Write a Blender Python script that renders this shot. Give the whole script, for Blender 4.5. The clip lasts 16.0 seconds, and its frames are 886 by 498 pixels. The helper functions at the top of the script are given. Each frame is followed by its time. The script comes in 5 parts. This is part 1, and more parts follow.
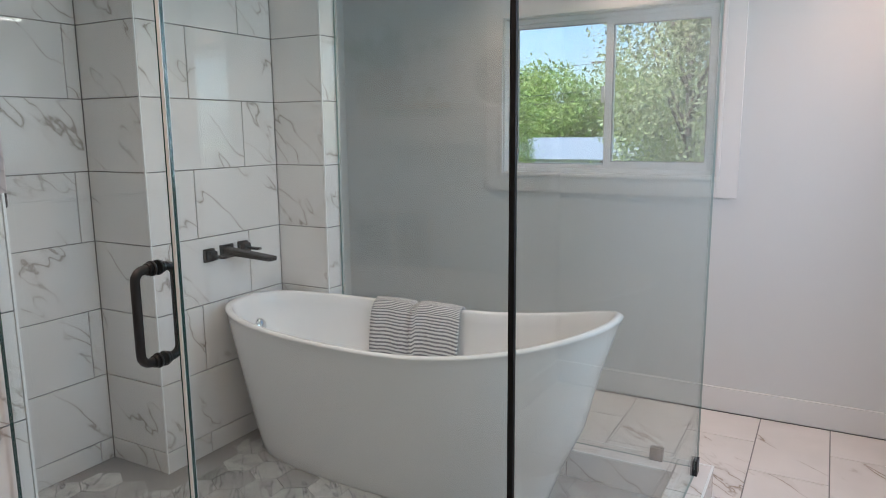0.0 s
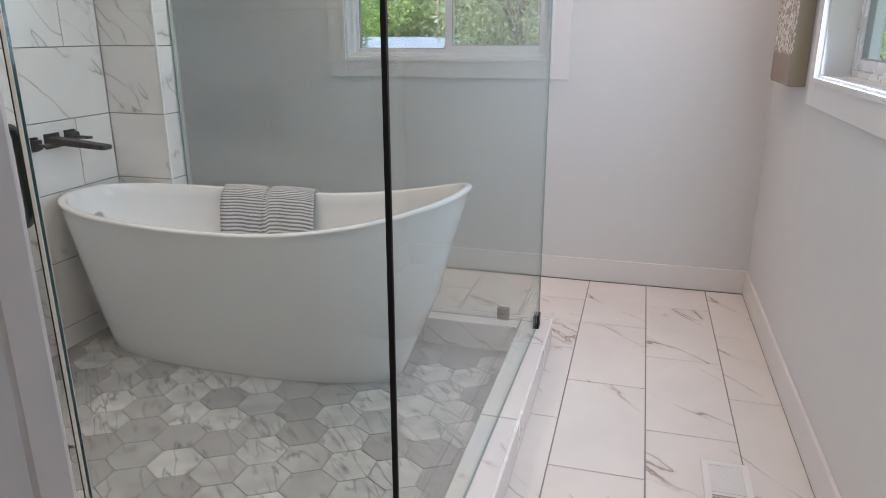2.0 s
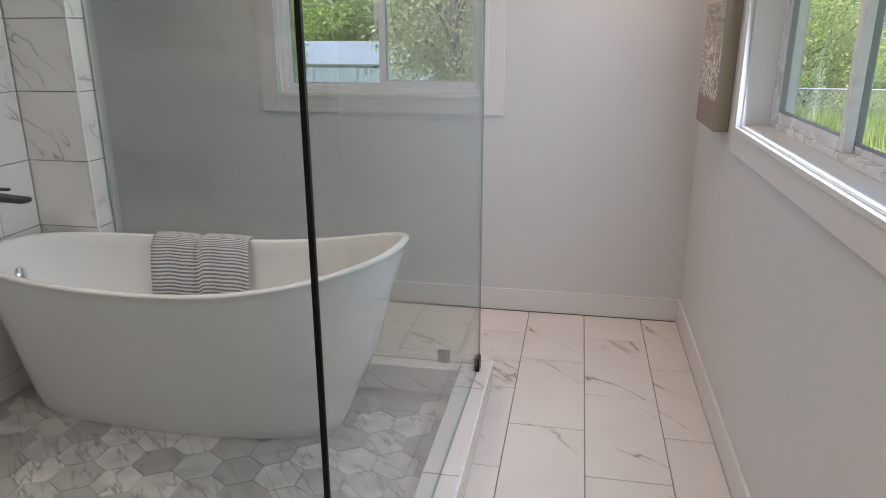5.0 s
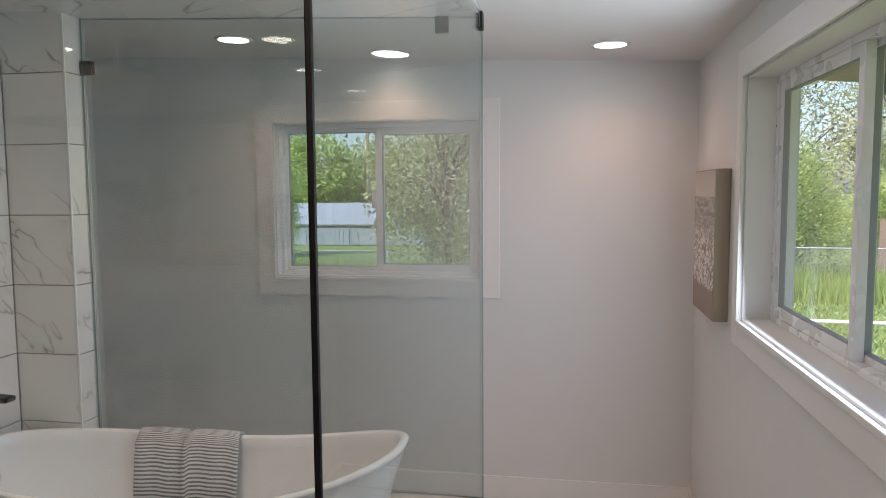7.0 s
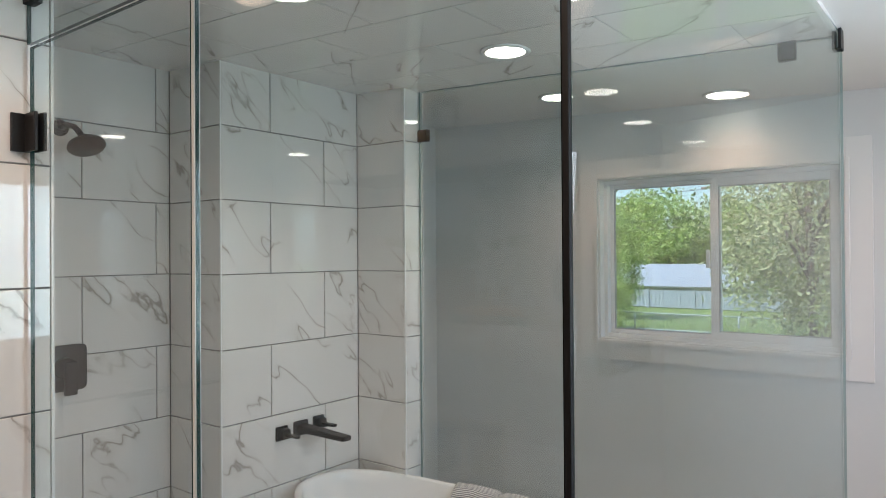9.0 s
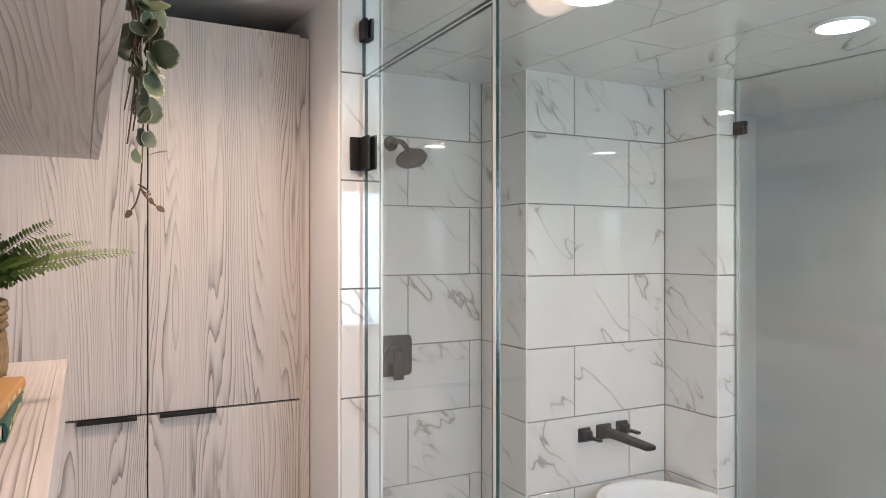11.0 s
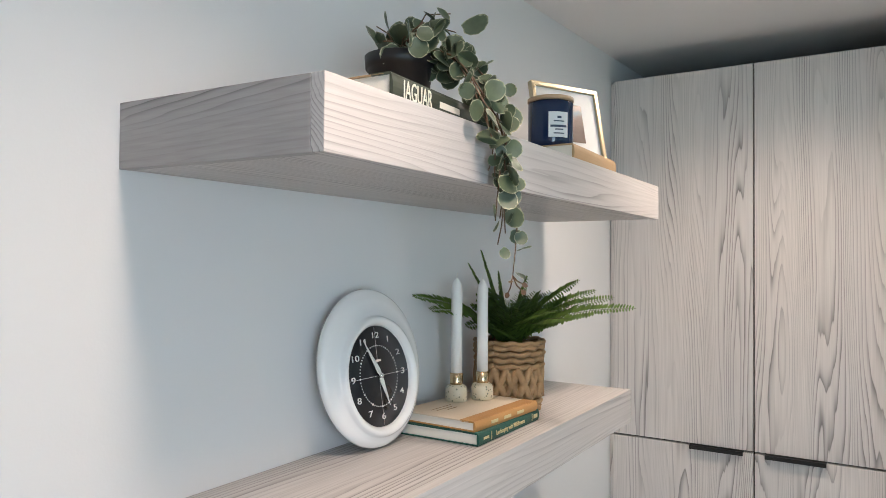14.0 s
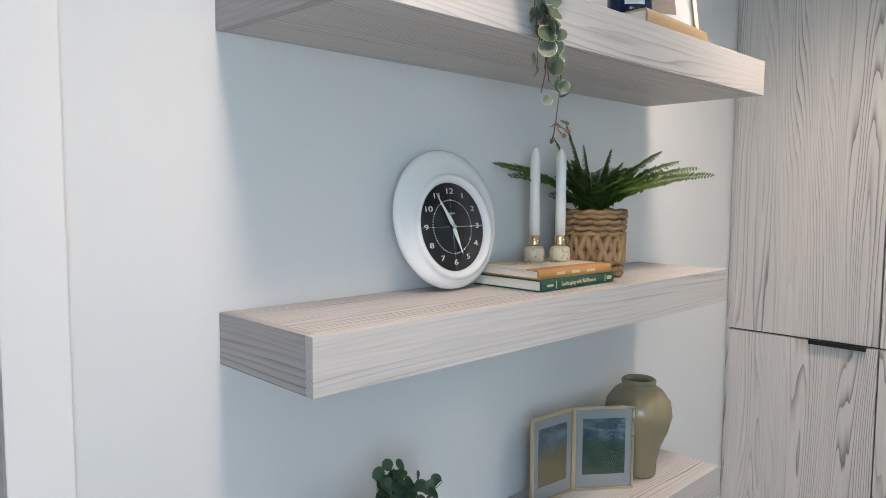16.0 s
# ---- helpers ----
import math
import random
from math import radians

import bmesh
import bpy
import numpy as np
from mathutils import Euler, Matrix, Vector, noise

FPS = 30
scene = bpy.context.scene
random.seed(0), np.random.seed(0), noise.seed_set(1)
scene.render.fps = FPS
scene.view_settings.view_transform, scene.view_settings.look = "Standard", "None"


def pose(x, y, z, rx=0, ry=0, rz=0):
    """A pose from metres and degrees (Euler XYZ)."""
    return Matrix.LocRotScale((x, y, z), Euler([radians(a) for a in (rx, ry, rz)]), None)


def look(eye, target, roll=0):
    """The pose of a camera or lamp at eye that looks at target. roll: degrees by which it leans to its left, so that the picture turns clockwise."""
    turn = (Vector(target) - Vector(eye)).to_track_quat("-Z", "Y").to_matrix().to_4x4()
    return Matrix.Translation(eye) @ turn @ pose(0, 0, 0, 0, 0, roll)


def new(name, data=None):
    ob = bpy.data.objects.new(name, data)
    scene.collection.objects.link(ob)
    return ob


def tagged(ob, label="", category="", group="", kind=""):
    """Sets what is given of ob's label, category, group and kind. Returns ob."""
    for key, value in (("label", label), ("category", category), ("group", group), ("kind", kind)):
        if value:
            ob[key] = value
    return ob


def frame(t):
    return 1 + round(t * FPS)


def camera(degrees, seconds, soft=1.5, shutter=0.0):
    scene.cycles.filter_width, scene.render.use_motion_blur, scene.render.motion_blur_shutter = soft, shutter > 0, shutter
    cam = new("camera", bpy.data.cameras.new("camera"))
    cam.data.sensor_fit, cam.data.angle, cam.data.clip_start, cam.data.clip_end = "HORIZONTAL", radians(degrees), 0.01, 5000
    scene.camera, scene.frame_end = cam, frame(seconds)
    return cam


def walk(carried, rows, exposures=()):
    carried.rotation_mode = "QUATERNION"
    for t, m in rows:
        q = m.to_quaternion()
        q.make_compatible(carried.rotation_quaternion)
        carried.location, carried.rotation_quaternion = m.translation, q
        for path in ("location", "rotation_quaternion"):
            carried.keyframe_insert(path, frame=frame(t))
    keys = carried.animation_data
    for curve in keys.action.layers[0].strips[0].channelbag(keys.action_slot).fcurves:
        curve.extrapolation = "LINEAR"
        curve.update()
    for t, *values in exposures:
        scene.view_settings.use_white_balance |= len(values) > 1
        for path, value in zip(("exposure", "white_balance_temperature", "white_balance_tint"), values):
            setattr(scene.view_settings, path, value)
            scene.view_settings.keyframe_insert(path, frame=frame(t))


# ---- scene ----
cam = camera(64.9, 16.0, 0.65)
PATH = [
    (0, (0.275, 0.259, 1.461), (-0.683, 1.982, 1.128), -0.5),
    (0.5, (0.255, 0.203, 1.427), (-0.537, 2.0, 1.048), -0.3),
    (1, (0.252, 0.171, 1.402), (-0.415, 2.002, 0.953), -0.3),
    (1.5, (0.251, 0.159, 1.378), (-0.324, 2.001, 0.853), -0.2),
    (2, (0.259, 0.142, 1.366), (-0.257, 1.98, 0.769), -0.1),
    (2.5, (0.267, 0.142, 1.349), (-0.207, 1.97, 0.69), -0.1),
    (3, (0.267, 0.147, 1.372), (-0.17, 1.96, 0.649), -0.1),
    (3.2, (0.262, 0.146, 1.382), (-0.164, 1.957, 0.647), 0.0),
    (5.3, (0.269, 0.213, 1.579), (-0.07, 2.108, 1.039), -0.1),
    (5.5, (0.251, 0.207, 1.597), (-0.075, 2.116, 1.099), -0.1),
    (6, (0.263, 0.229, 1.639), (-0.068, 2.163, 1.249), -0.2),
    (6.5, (0.242, 0.247, 1.675), (-0.085, 2.201, 1.4), -0.3),
    (7, (0.216, 0.271, 1.698), (-0.128, 2.234, 1.532), -0.4),
    (7.5, (0.189, 0.322, 1.71), (-0.226, 2.276, 1.618), -0.4),
    (8, (0.193, 0.396, 1.709), (-0.378, 2.312, 1.663), -0.4),
    (8.5, (0.225, 0.468, 1.685), (-0.694, 2.244, 1.686), -0.5),
    (9, (0.237, 0.499, 1.683), (-0.985, 2.083, 1.698), -0.4),
    (9.2, (0.247, 0.499, 1.67), (-1.062, 2.011, 1.696), -0.5),
    (11.3, (0.241, 0.543, 1.723), (-1.598, 1.33, 1.728), -0.0),
    (11.5, (0.23, 0.568, 1.728), (-1.65, 1.251, 1.738), 0.0),
    (12, (0.234, 0.633, 1.744), (-1.74, 0.953, 1.754), 0.2),
    (12.5, (0.251, 0.746, 1.773), (-1.746, 0.652, 1.792), 0.1),
    (13, (0.265, 0.845, 1.798), (-1.665, 0.321, 1.828), 0.1),
    (13.3, (0.285, 0.877, 1.819), (-1.568, 0.126, 1.842), 0.6),
    (13.5, (0.294, 0.899, 1.813), (-1.517, 0.052, 1.85), 0.2),
    (14, (0.308, 0.992, 1.796), (-1.385, -0.071, 1.832), 0.4),
    (14.5, (0.316, 1.08, 1.783), (-1.291, -0.11, 1.811), 0.4),
    (15, (0.315, 1.144, 1.753), (-1.208, -0.152, 1.761), 0.3),
    (15.5, (0.311, 1.175, 1.717), (-1.136, -0.205, 1.668), 0.3),
    (16, (0.3, 1.194, 1.674), (-1.091, -0.234, 1.515), 0.3),
]
EXPOSURES = [(0, 0.58, 5650, 16), (3.2, 0.62, 5700, 17), (5.5, 0.25, 5900, 17), (7, 0.15, 6050, 19), (8, 0.24, 6100, 18), (9, 0.48, 5850, 15), (11.3, 1.02, 5900, 20), (12.5, 0.98, 5750, 13), (14, 0.88, 5400, 10), (16, 0.86, 5230, 9)]
walk(cam, [(t, look(eye, target, roll)) for t, eye, target, roll in PATH], EXPOSURES)


# ---- sky, sun and exposure ----
sky_world = bpy.data.worlds.new("sky_world")
scene.world = sky_world
sky_world.use_nodes = True
wn = sky_world.node_tree
sky = wn.nodes.new("ShaderNodeTexSky")
sky.sky_type, sky.sun_disc = "NISHITA", False
sky.sun_elevation, sky.sun_rotation = radians(52), radians(215)
sky.air_density, sky.dust_density = 1.0, 2.0
wn.links.new(sky.outputs[0], wn.nodes["Background"].inputs[0])
wn.nodes["Background"].inputs[1].default_value = 0.24
sun = new("sun", bpy.data.lights.new("sun", "SUN"))
sun.data.energy, sun.data.angle, sun.data.color = 5.0, radians(0.6), (1.0, 0.95, 0.88)
sun.matrix_world = look((-6, -8, 14), (0, 0, 0))


def area(name, at, to, sx, sy, watts, colour):
    lamp = new(name, bpy.data.lights.new(name, "AREA"))
    lamp.data.shape, lamp.data.size, lamp.data.size_y = "RECTANGLE", sx, sy
    lamp.data.energy, lamp.data.color = watts, colour
    lamp.matrix_world = look(at, to)
    return lamp


# daylight coming in at the wide window
area("daylight_side", (0.860, 2.286, 1.656), (-1.2, 2.286, 1.50), 1.42, 0.86, 14.5, (0.85, 0.95, 0.97))

# ---- materials ----
MATS = {}


class Net:
    """A node material under construction."""

    def __init__(self, name):
        self.m = bpy.data.materials.new(name)
        self.m.use_nodes = True
        self.t = self.m.node_tree
        self.b = self.t.nodes["Principled BSDF"]

    def node(self, kind, **props):
        n = self.t.nodes.new("ShaderNode" + kind)
        for key, value in props.items():
            if key == "operation":
                n.operation = value
            elif key == "blend":
                n.data_type, n.blend_type = "RGBA", value
        return n

    def put(self, socket, value):
        if hasattr(value, "is_output"):
            self.t.links.new(value, socket)
        elif isinstance(value, (tuple, list)) and len(value) == 3 and socket.type == "RGBA":
            socket.default_value = (*value, 1)
        else:
            socket.default_value = value

    def math(self, op, a, b=0.0, c=0.0):
        n = self.node("Math", operation=op)
        for i, v in enumerate((a, b, c)):
            self.put(n.inputs[i], v)
        return n.outputs[0]

    def vmath(self, op, a, b):
        n = self.node("VectorMath", operation=op)
        self.put(n.inputs[0], a)
        self.put(n.inputs[1], b)
        return n.outputs[0]

    def where(self, scale=(1, 1, 1), jitter=0.0, local=False):
        """World place (or the object's own), stretched, shifted by chance from piece to piece."""
        p = self.node("TexCoord").outputs["Object"] if local else self.node("NewGeometry").outputs["Position"]
        if jitter:
            r = self.node("ObjectInfo").outputs["Random"]
            mix = self.node("CombineXYZ")
            self.put(mix.inputs[0], self.math("MULTIPLY", r, jitter))
            self.put(mix.inputs[1], self.math("MULTIPLY", r, jitter * 1.7))
            self.put(mix.inputs[2], self.math("MULTIPLY", r, jitter * 2.3))
            p = self.vmath("ADD", p, mix.outputs[0])
        return self.vmath("MULTIPLY", p, scale)

    def noise(self, vec, scale, detail=3.0, rough=0.55, distort=0.0):
        n = self.node("TexNoise")
        self.put(n.inputs["Vector"], vec)
        for key, v in (("Scale", scale), ("Detail", detail), ("Roughness", rough), ("Distortion", distort)):
            n.inputs[key].default_value = v
        return n.outputs["Fac"]

    def ramp(self, v, a, b, lo=0.0, hi=1.0):
        n = self.node("MapRange")
        self.put(n.inputs[0], v)
        for i, x in enumerate((a, b, lo, hi)):
            n.inputs[i + 1].default_value = x
        return n.outputs[0]

    def mix(self, f, a, b, blend="MIX"):
        n = self.node("Mix", blend=blend)
        self.put(n.inputs[0], f)
        self.put(n.inputs[6], a)
        self.put(n.inputs[7], b)
        return n.outputs[2]

    def bump(self, height, strength=0.2, distance=0.002):
        n = self.node("Bump")
        self.put(n.inputs["Height"], height)
        n.inputs["Strength"].default_value, n.inputs["Distance"].default_value = strength, distance
        self.t.links.new(n.outputs[0], self.b.inputs["Normal"])

    def done(self, colour, rough=0.5, metal=0.0, spec=0.5):
        self.put(self.b.inputs["Base Color"], colour)
        self.put(self.b.inputs["Roughness"], rough)
        self.put(self.b.inputs["Metallic"], metal)
        self.b.inputs["Specular IOR Level"].default_value = spec
        MATS[self.m.name] = self.m
        return self.m


def paint(name, colour, rough=0.5, grain=180.0, strength=0.06, metal=0.0, mottle=0.04, spec=0.5):
    n = Net(name)
    p = n.where()
    fine = n.noise(p, grain, 2)
    broad = n.noise(p, 3.0, 3)
    dark = tuple(c * (1 - mottle * 2) for c in colour)
    n.bump(fine, strength, 0.001)
    return n.done(n.mix(broad, dark, colour), n.ramp(n.noise(p, 9.0, 2), 0.3, 0.7, rough * 0.88, min(1, rough * 1.12)), metal, spec)


def marble(name, pale, vein, rough, jitter=7.0, amount=1.0, cloud=0.05, tone=0.0, fine=1.0, spread=0.48, spec=0.5, ior=1.5):
    n = Net(name)
    n.b.inputs["IOR"].default_value = ior
    p = n.where((fine, fine, fine), jitter)
    # veins run on the slant: slow along one diagonal, quick across it
    sep, slant = n.node("SeparateXYZ"), n.node("CombineXYZ")
    n.put(sep.inputs[0], p)
    flat = n.math("ADD", sep.outputs[0], sep.outputs[1])
    n.put(slant.inputs[0], n.math("MULTIPLY", n.math("ADD", flat, sep.outputs[2]), 1.35))
    n.put(slant.inputs[1], n.math("MULTIPLY", n.math("SUBTRACT", flat, sep.outputs[2]), 0.42))
    n.put(slant.inputs[2], n.math("MULTIPLY", n.math("SUBTRACT", sep.outputs[0], sep.outputs[1]), 0.25))
    warp = n.math("ADD", n.noise(slant.outputs[0], 1.9, 3.5, 0.5, 0.15), n.math("MULTIPLY", n.math("SUBTRACT", n.noise(p, 22.0, 3), 0.5), 0.035))
    line = n.math("ABSOLUTE", n.math("SUBTRACT", warp, 0.5))
    thin = n.ramp(line, 0.0, 0.0080, 1.0, 0.0)
    wide = n.ramp(line, 0.0, 0.026, 0.24 if spread > 0.4 else 0.5, 0.0)
    mask = n.ramp(n.noise(p, 3.4, 3), spread, spread + 0.12)
    v = n.math("MULTIPLY", n.math("MULTIPLY", n.math("MAXIMUM", thin, wide), mask), amount)
    base = n.mix(n.ramp(n.noise(p, 3.5, 4), 0.35, 0.7), pale, tuple(c * (1 - cloud * 2.2) for c in pale))
    if tone:
        r = n.node("ObjectInfo").outputs["Random"]
        base = n.mix(n.math("MULTIPLY", n.math("POWER", r, 1.3), tone), base, tuple(c * 0.42 for c in pale))
    return n.done(n.mix(v, base, vein), rough, 0.0, spec)


marble("wall_tile", (0.78, 0.765, 0.745), (0.36, 0.32, 0.285), 0.020, 7.0, 1.0, 0.025, 0.0, 1.0, 0.42, 0.75, 1.7)
marble("floor_tile", (0.80, 0.755, 0.72), (0.36, 0.28, 0.22), 0.07, 7.0, 1.0, 0.03, 0.0, 1.0, 0.47, 0.8)
marble("hex_tile", (0.66, 0.655, 0.64), (0.16, 0.16, 0.17), 0.24, 11.0, 1.0, 0.16, 0.85, 3.4, 0.32)
paint("grout", (0.27, 0.262, 0.255), 0.9, 260, 0.3)
paint("wall_paint", (0.725, 0.725, 0.722), 0.55, 240, 0.10, 0, 0.012)
paint("ceiling_paint", (0.74, 0.725, 0.715), 0.75, 90, 0.25, 0, 0.02)
paint("trim_paint", (0.80, 0.785, 0.775), 0.38, 120, 0.05, 0, 0.012)
paint("vinyl", (0.84, 0.84, 0.85), 0.28, 60, 0.03, 0, 0.01)
paint("white_metal", (0.84, 0.84, 0.83), 0.25, 80, 0.03, 0, 0.01)
paint("acrylic", (0.86, 0.855, 0.85), 0.09, 4, 0.01, 0, 0.008)
paint("black_metal", (0.018, 0.017, 0.017), 0.42, 400, 0.12, 0.3, 0.05)
paint("bronze_metal", (0.060, 0.052, 0.048), 0.38, 300, 0.08, 0.6, 0.05)
paint("chrome", (0.80, 0.80, 0.81), 0.08, 40, 0.01, 1.0, 0.01)
paint("brass", (0.72, 0.55, 0.34), 0.25, 200, 0.05, 1.0, 0.05)
paint("gold_frame", (0.66, 0.55, 0.36), 0.30, 200, 0.05, 0.9, 0.06)
paint("black_plastic", (0.014, 0.014, 0.015), 0.45, 250, 0.10, 0, 0.05)
paint("seal_black", (0.006, 0.006, 0.006), 0.6, 200, 0.05, 0, 0.05, 0.2)
paint("dark_gap", (0.03, 0.028, 0.027), 0.9, 100, 0.1)
paint("clock_white", (0.84, 0.835, 0.82), 0.12, 30, 0.02, 0, 0.01)
paint("clock_black", (0.010, 0.011, 0.014), 0.30, 200, 0.03, 0, 0.05)
paint("clock_mark", (0.82, 0.81, 0.77), 0.5, 100, 0.02)
paint("wax", (0.84, 0.82, 0.78), 0.42, 40, 0.05, 0, 0.02)
paint("wick", (0.75, 0.72, 0.66), 0.9, 300, 0.4)
paint("paper", (0.78, 0.74, 0.66), 0.8, 500, 0.3, 0, 0.08)
paint("cream_cloth", (0.70, 0.60, 0.46), 0.75, 900, 0.4, 0, 0.08)
paint("ochre_cloth", (0.47, 0.25, 0.08), 0.7, 900, 0.4, 0, 0.08)
paint("green_cloth", (0.012, 0.075, 0.055), 0.6, 900, 0.35, 0, 0.08)
paint("olive_cover", (0.050, 0.058, 0.040), 0.45, 200, 0.1, 0, 0.1)
paint("tan_cover", (0.42, 0.29, 0.15), 0.6, 500, 0.2, 0, 0.08)
paint("print_pale", (0.76, 0.73, 0.63), 0.6, 100, 0.02)
paint("print_gold", (0.55, 0.47, 0.25), 0.5, 100, 0.02)
paint("print_brown", (0.30, 0.20, 0.10), 0.6, 100, 0.02)
paint("label_white", (0.72, 0.74, 0.76), 0.5, 200, 0.03)
paint("print_navy", (0.03, 0.05, 0.10), 0.5, 100, 0.02)
paint("navy_glass", (0.008, 0.020, 0.060), 0.10, 20, 0.01, 0, 0.04)
paint("lid_wood", (0.48, 0.33, 0.19), 0.5, 160, 0.15, 0, 0.12)
paint("olive_glaze", (0.265, 0.225, 0.135), 0.16, 30, 0.04, 0, 0.12)
paint("clay_dark", (0.06, 0.045, 0.035), 0.8, 200, 0.2)
paint("clay_pot", (0.20, 0.12, 0.09), 0.7, 200, 0.2, 0, 0.1)
paint("mat_grey", (0.27, 0.29, 0.30), 0.5, 300, 0.05)
paint("gasket_grey", (0.36, 0.36, 0.37), 0.6, 100, 0.05)
paint("glass_rim", (0.22, 0.30, 0.285), 0.15, 10, 0.01)
paint("mat_board", (0.80, 0.79, 0.77), 0.8, 300, 0.05)
paint("soil", (0.03, 0.022, 0.016), 0.95, 120, 0.8)
paint("stem", (0.13, 0.08, 0.045), 0.7, 200, 0.2, 0, 0.1)
paint("fern_rib", (0.10, 0.13, 0.04), 0.6, 100, 0.1)
paint("linen_edge", (0.36, 0.30, 0.215), 0.85, 700, 0.5, 0, 0.08)
paint("steel_vent", (0.80, 0.79, 0.77), 0.4, 80, 0.03)
paint("siding", (0.40, 0.43, 0.45), 0.7, 80, 0.1)
paint("bark", (0.14, 0.10, 0.075), 0.9, 30, 0.8, 0, 0.2)
paint("roof_metal", (0.42, 0.44, 0.46), 0.4, 20, 0.05, 0.2)
paint("fence_metal", (0.36, 0.40, 0.43), 0.55, 20, 0.05, 0.1)
paint("fence_wood", (0.36, 0.25, 0.18), 0.85, 40, 0.4, 0, 0.15)
paint("soffit_wood", (0.50, 0.36, 0.22), 0.7, 60, 0.3, 0, 0.12)
paint("fascia", (0.10, 0.095, 0.10), 0.6, 60, 0.2)
paint("wire", (0.12, 0.12, 0.12), 0.7, 60, 0.1)


def wood(name, along, pale=(0.68, 0.63, 0.59), dark=(0.17, 0.155, 0.15), lines=92.0, sway=22.0):
    """White-washed softwood with dark grain lines that run along one axis."""
    n = Net(name)
    stretch = [11.0, 11.0, 11.0]
    stretch[along] = 0.75
    p = n.where(tuple(stretch), 3.0)
    cross = [lines, lines, lines]
    cross[along] = 0.0
    sep = n.node("SeparateXYZ")
    n.put(sep.inputs[0], n.where(tuple(cross), 3.0))
    even = n.math("ADD", n.math("ADD", sep.outputs[0], sep.outputs[1]), sep.outputs[2])
    swell = n.math("ADD", n.math("MULTIPLY", n.noise(p, 1.0, 1.0, 0.4), sway), n.math("MULTIPLY", n.noise(p, 4.0, 2.0, 0.5), 1.6))
    ring = n.math("FRACT", n.math("ADD", even, swell))
    edge = n.math("MULTIPLY", n.ramp(ring, 0.30, 0.93), n.ramp(ring, 0.93, 1.0, 1.0, 0.0))
    patch = n.ramp(n.noise(p, 1.1, 3), 0.42, 0.64, 0.14, 1.0)
    fibre_scale = [230.0, 230.0, 230.0]
    fibre_scale[along] = 5.0
    fibre = n.noise(n.where(tuple(fibre_scale), 3.0), 1.0, 3, 0.6)
    base = n.mix(n.ramp(fibre, 0.3, 0.75, 0.0, 0.55), pale, tuple(c * 0.66 for c in pale))
    base = n.mix(n.ramp(n.noise(p, 0.45, 2), 0.35, 0.65, 0.0, 0.35), base, (0.52, 0.50, 0.50))
    grain = n.math("MULTIPLY", n.math("POWER", edge, 2.2), patch)
    n.bump(n.math("ADD", n.math("MULTIPLY", grain, -0.6), fibre), 0.25, 0.0012)
    return n.done(n.mix(n.math("MULTIPLY", grain, 0.95), base, dark), n.ramp(fibre, 0.2, 0.8, 0.42, 0.6))


wood("wood_upright", 2)
wood("wood_level", 0, (0.56, 0.53, 0.505), (0.17, 0.155, 0.15), 120.0, 13.0)
# shelf wood again, its colour darkened for the shade on the free ends
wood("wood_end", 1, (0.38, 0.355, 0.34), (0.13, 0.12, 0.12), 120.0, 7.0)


def terrazzo():
    n = Net("terrazzo")
    p = n.where((1, 1, 1), 5.0)
    cells = n.node("TexVoronoi")
    n.put(cells.inputs["Vector"], p)
    cells.inputs["Scale"].default_value = 165.0
    chip = n.ramp(cells.outputs["Distance"], 0.22, 0.34, 1.0, 0.0)
    tint = n.mix(n.noise(p, 130, 1), (0.05, 0.09, 0.13), (0.40, 0.36, 0.18))
    some = n.ramp(n.noise(p, 75, 1), 0.36, 0.40)
    return n.done(n.mix(n.math("MULTIPLY", chip, some), (0.62, 0.55, 0.40), tint), 0.3)


def weave():
    n = Net("weave")
    p = n.where()
    strand = n.noise(n.vmath("MULTIPLY", p, (1, 1, 1)), 190, 3, 0.7)
    n.bump(strand, 0.5, 0.002)
    return n.done(n.mix(n.noise(p, 45, 3), (0.14, 0.080, 0.034), (0.50, 0.32, 0.155)), 0.7)


def stripes():
    n = Net("towel_cloth")
    sep = n.node("SeparateXYZ")
    n.put(sep.inputs[0], n.node("TexCoord").outputs["UV"])
    wave = n.math("FRACT", n.math("ADD", n.math("MULTIPLY", sep.outputs[1], 46.0), n.math("MULTIPLY", n.noise(n.where(), 30, 2), 0.25)))
    line = n.ramp(n.math("ABSOLUTE", n.math("SUBTRACT", wave, 0.5)), 0.20, 0.27, 1.0, 0.0)
    n.bump(n.noise(n.where(), 900, 2), 0.6, 0.002)
    return n.done(n.mix(line, (0.76, 0.75, 0.74), (0.22, 0.22, 0.24)), 0.95)


def variegated():
    """Silver-green leaves with pale margins; the leaf's UV runs from its middle to its rim."""
    n = Net("silver_leaf")
    sep = n.node("SeparateXYZ")
    n.put(sep.inputs[0], n.node("TexCoord").outputs["UV"])
    p = n.where()
    rim = n.ramp(n.math("ADD", sep.outputs[0], n.math("MULTIPLY", n.noise(p, 160, 2), 0.35)), 1.06, 1.20)
    isle = n.node("NewGeometry").outputs["Random Per Island"]
    body = n.mix(n.noise(p, 60, 3), (0.034, 0.052, 0.030), (0.115, 0.145, 0.080))
    body = n.mix(n.ramp(isle, 0.78, 0.92), body, (0.46, 0.45, 0.27))
    return n.done(n.mix(rim, body, (0.46, 0.45, 0.30)), 0.5)


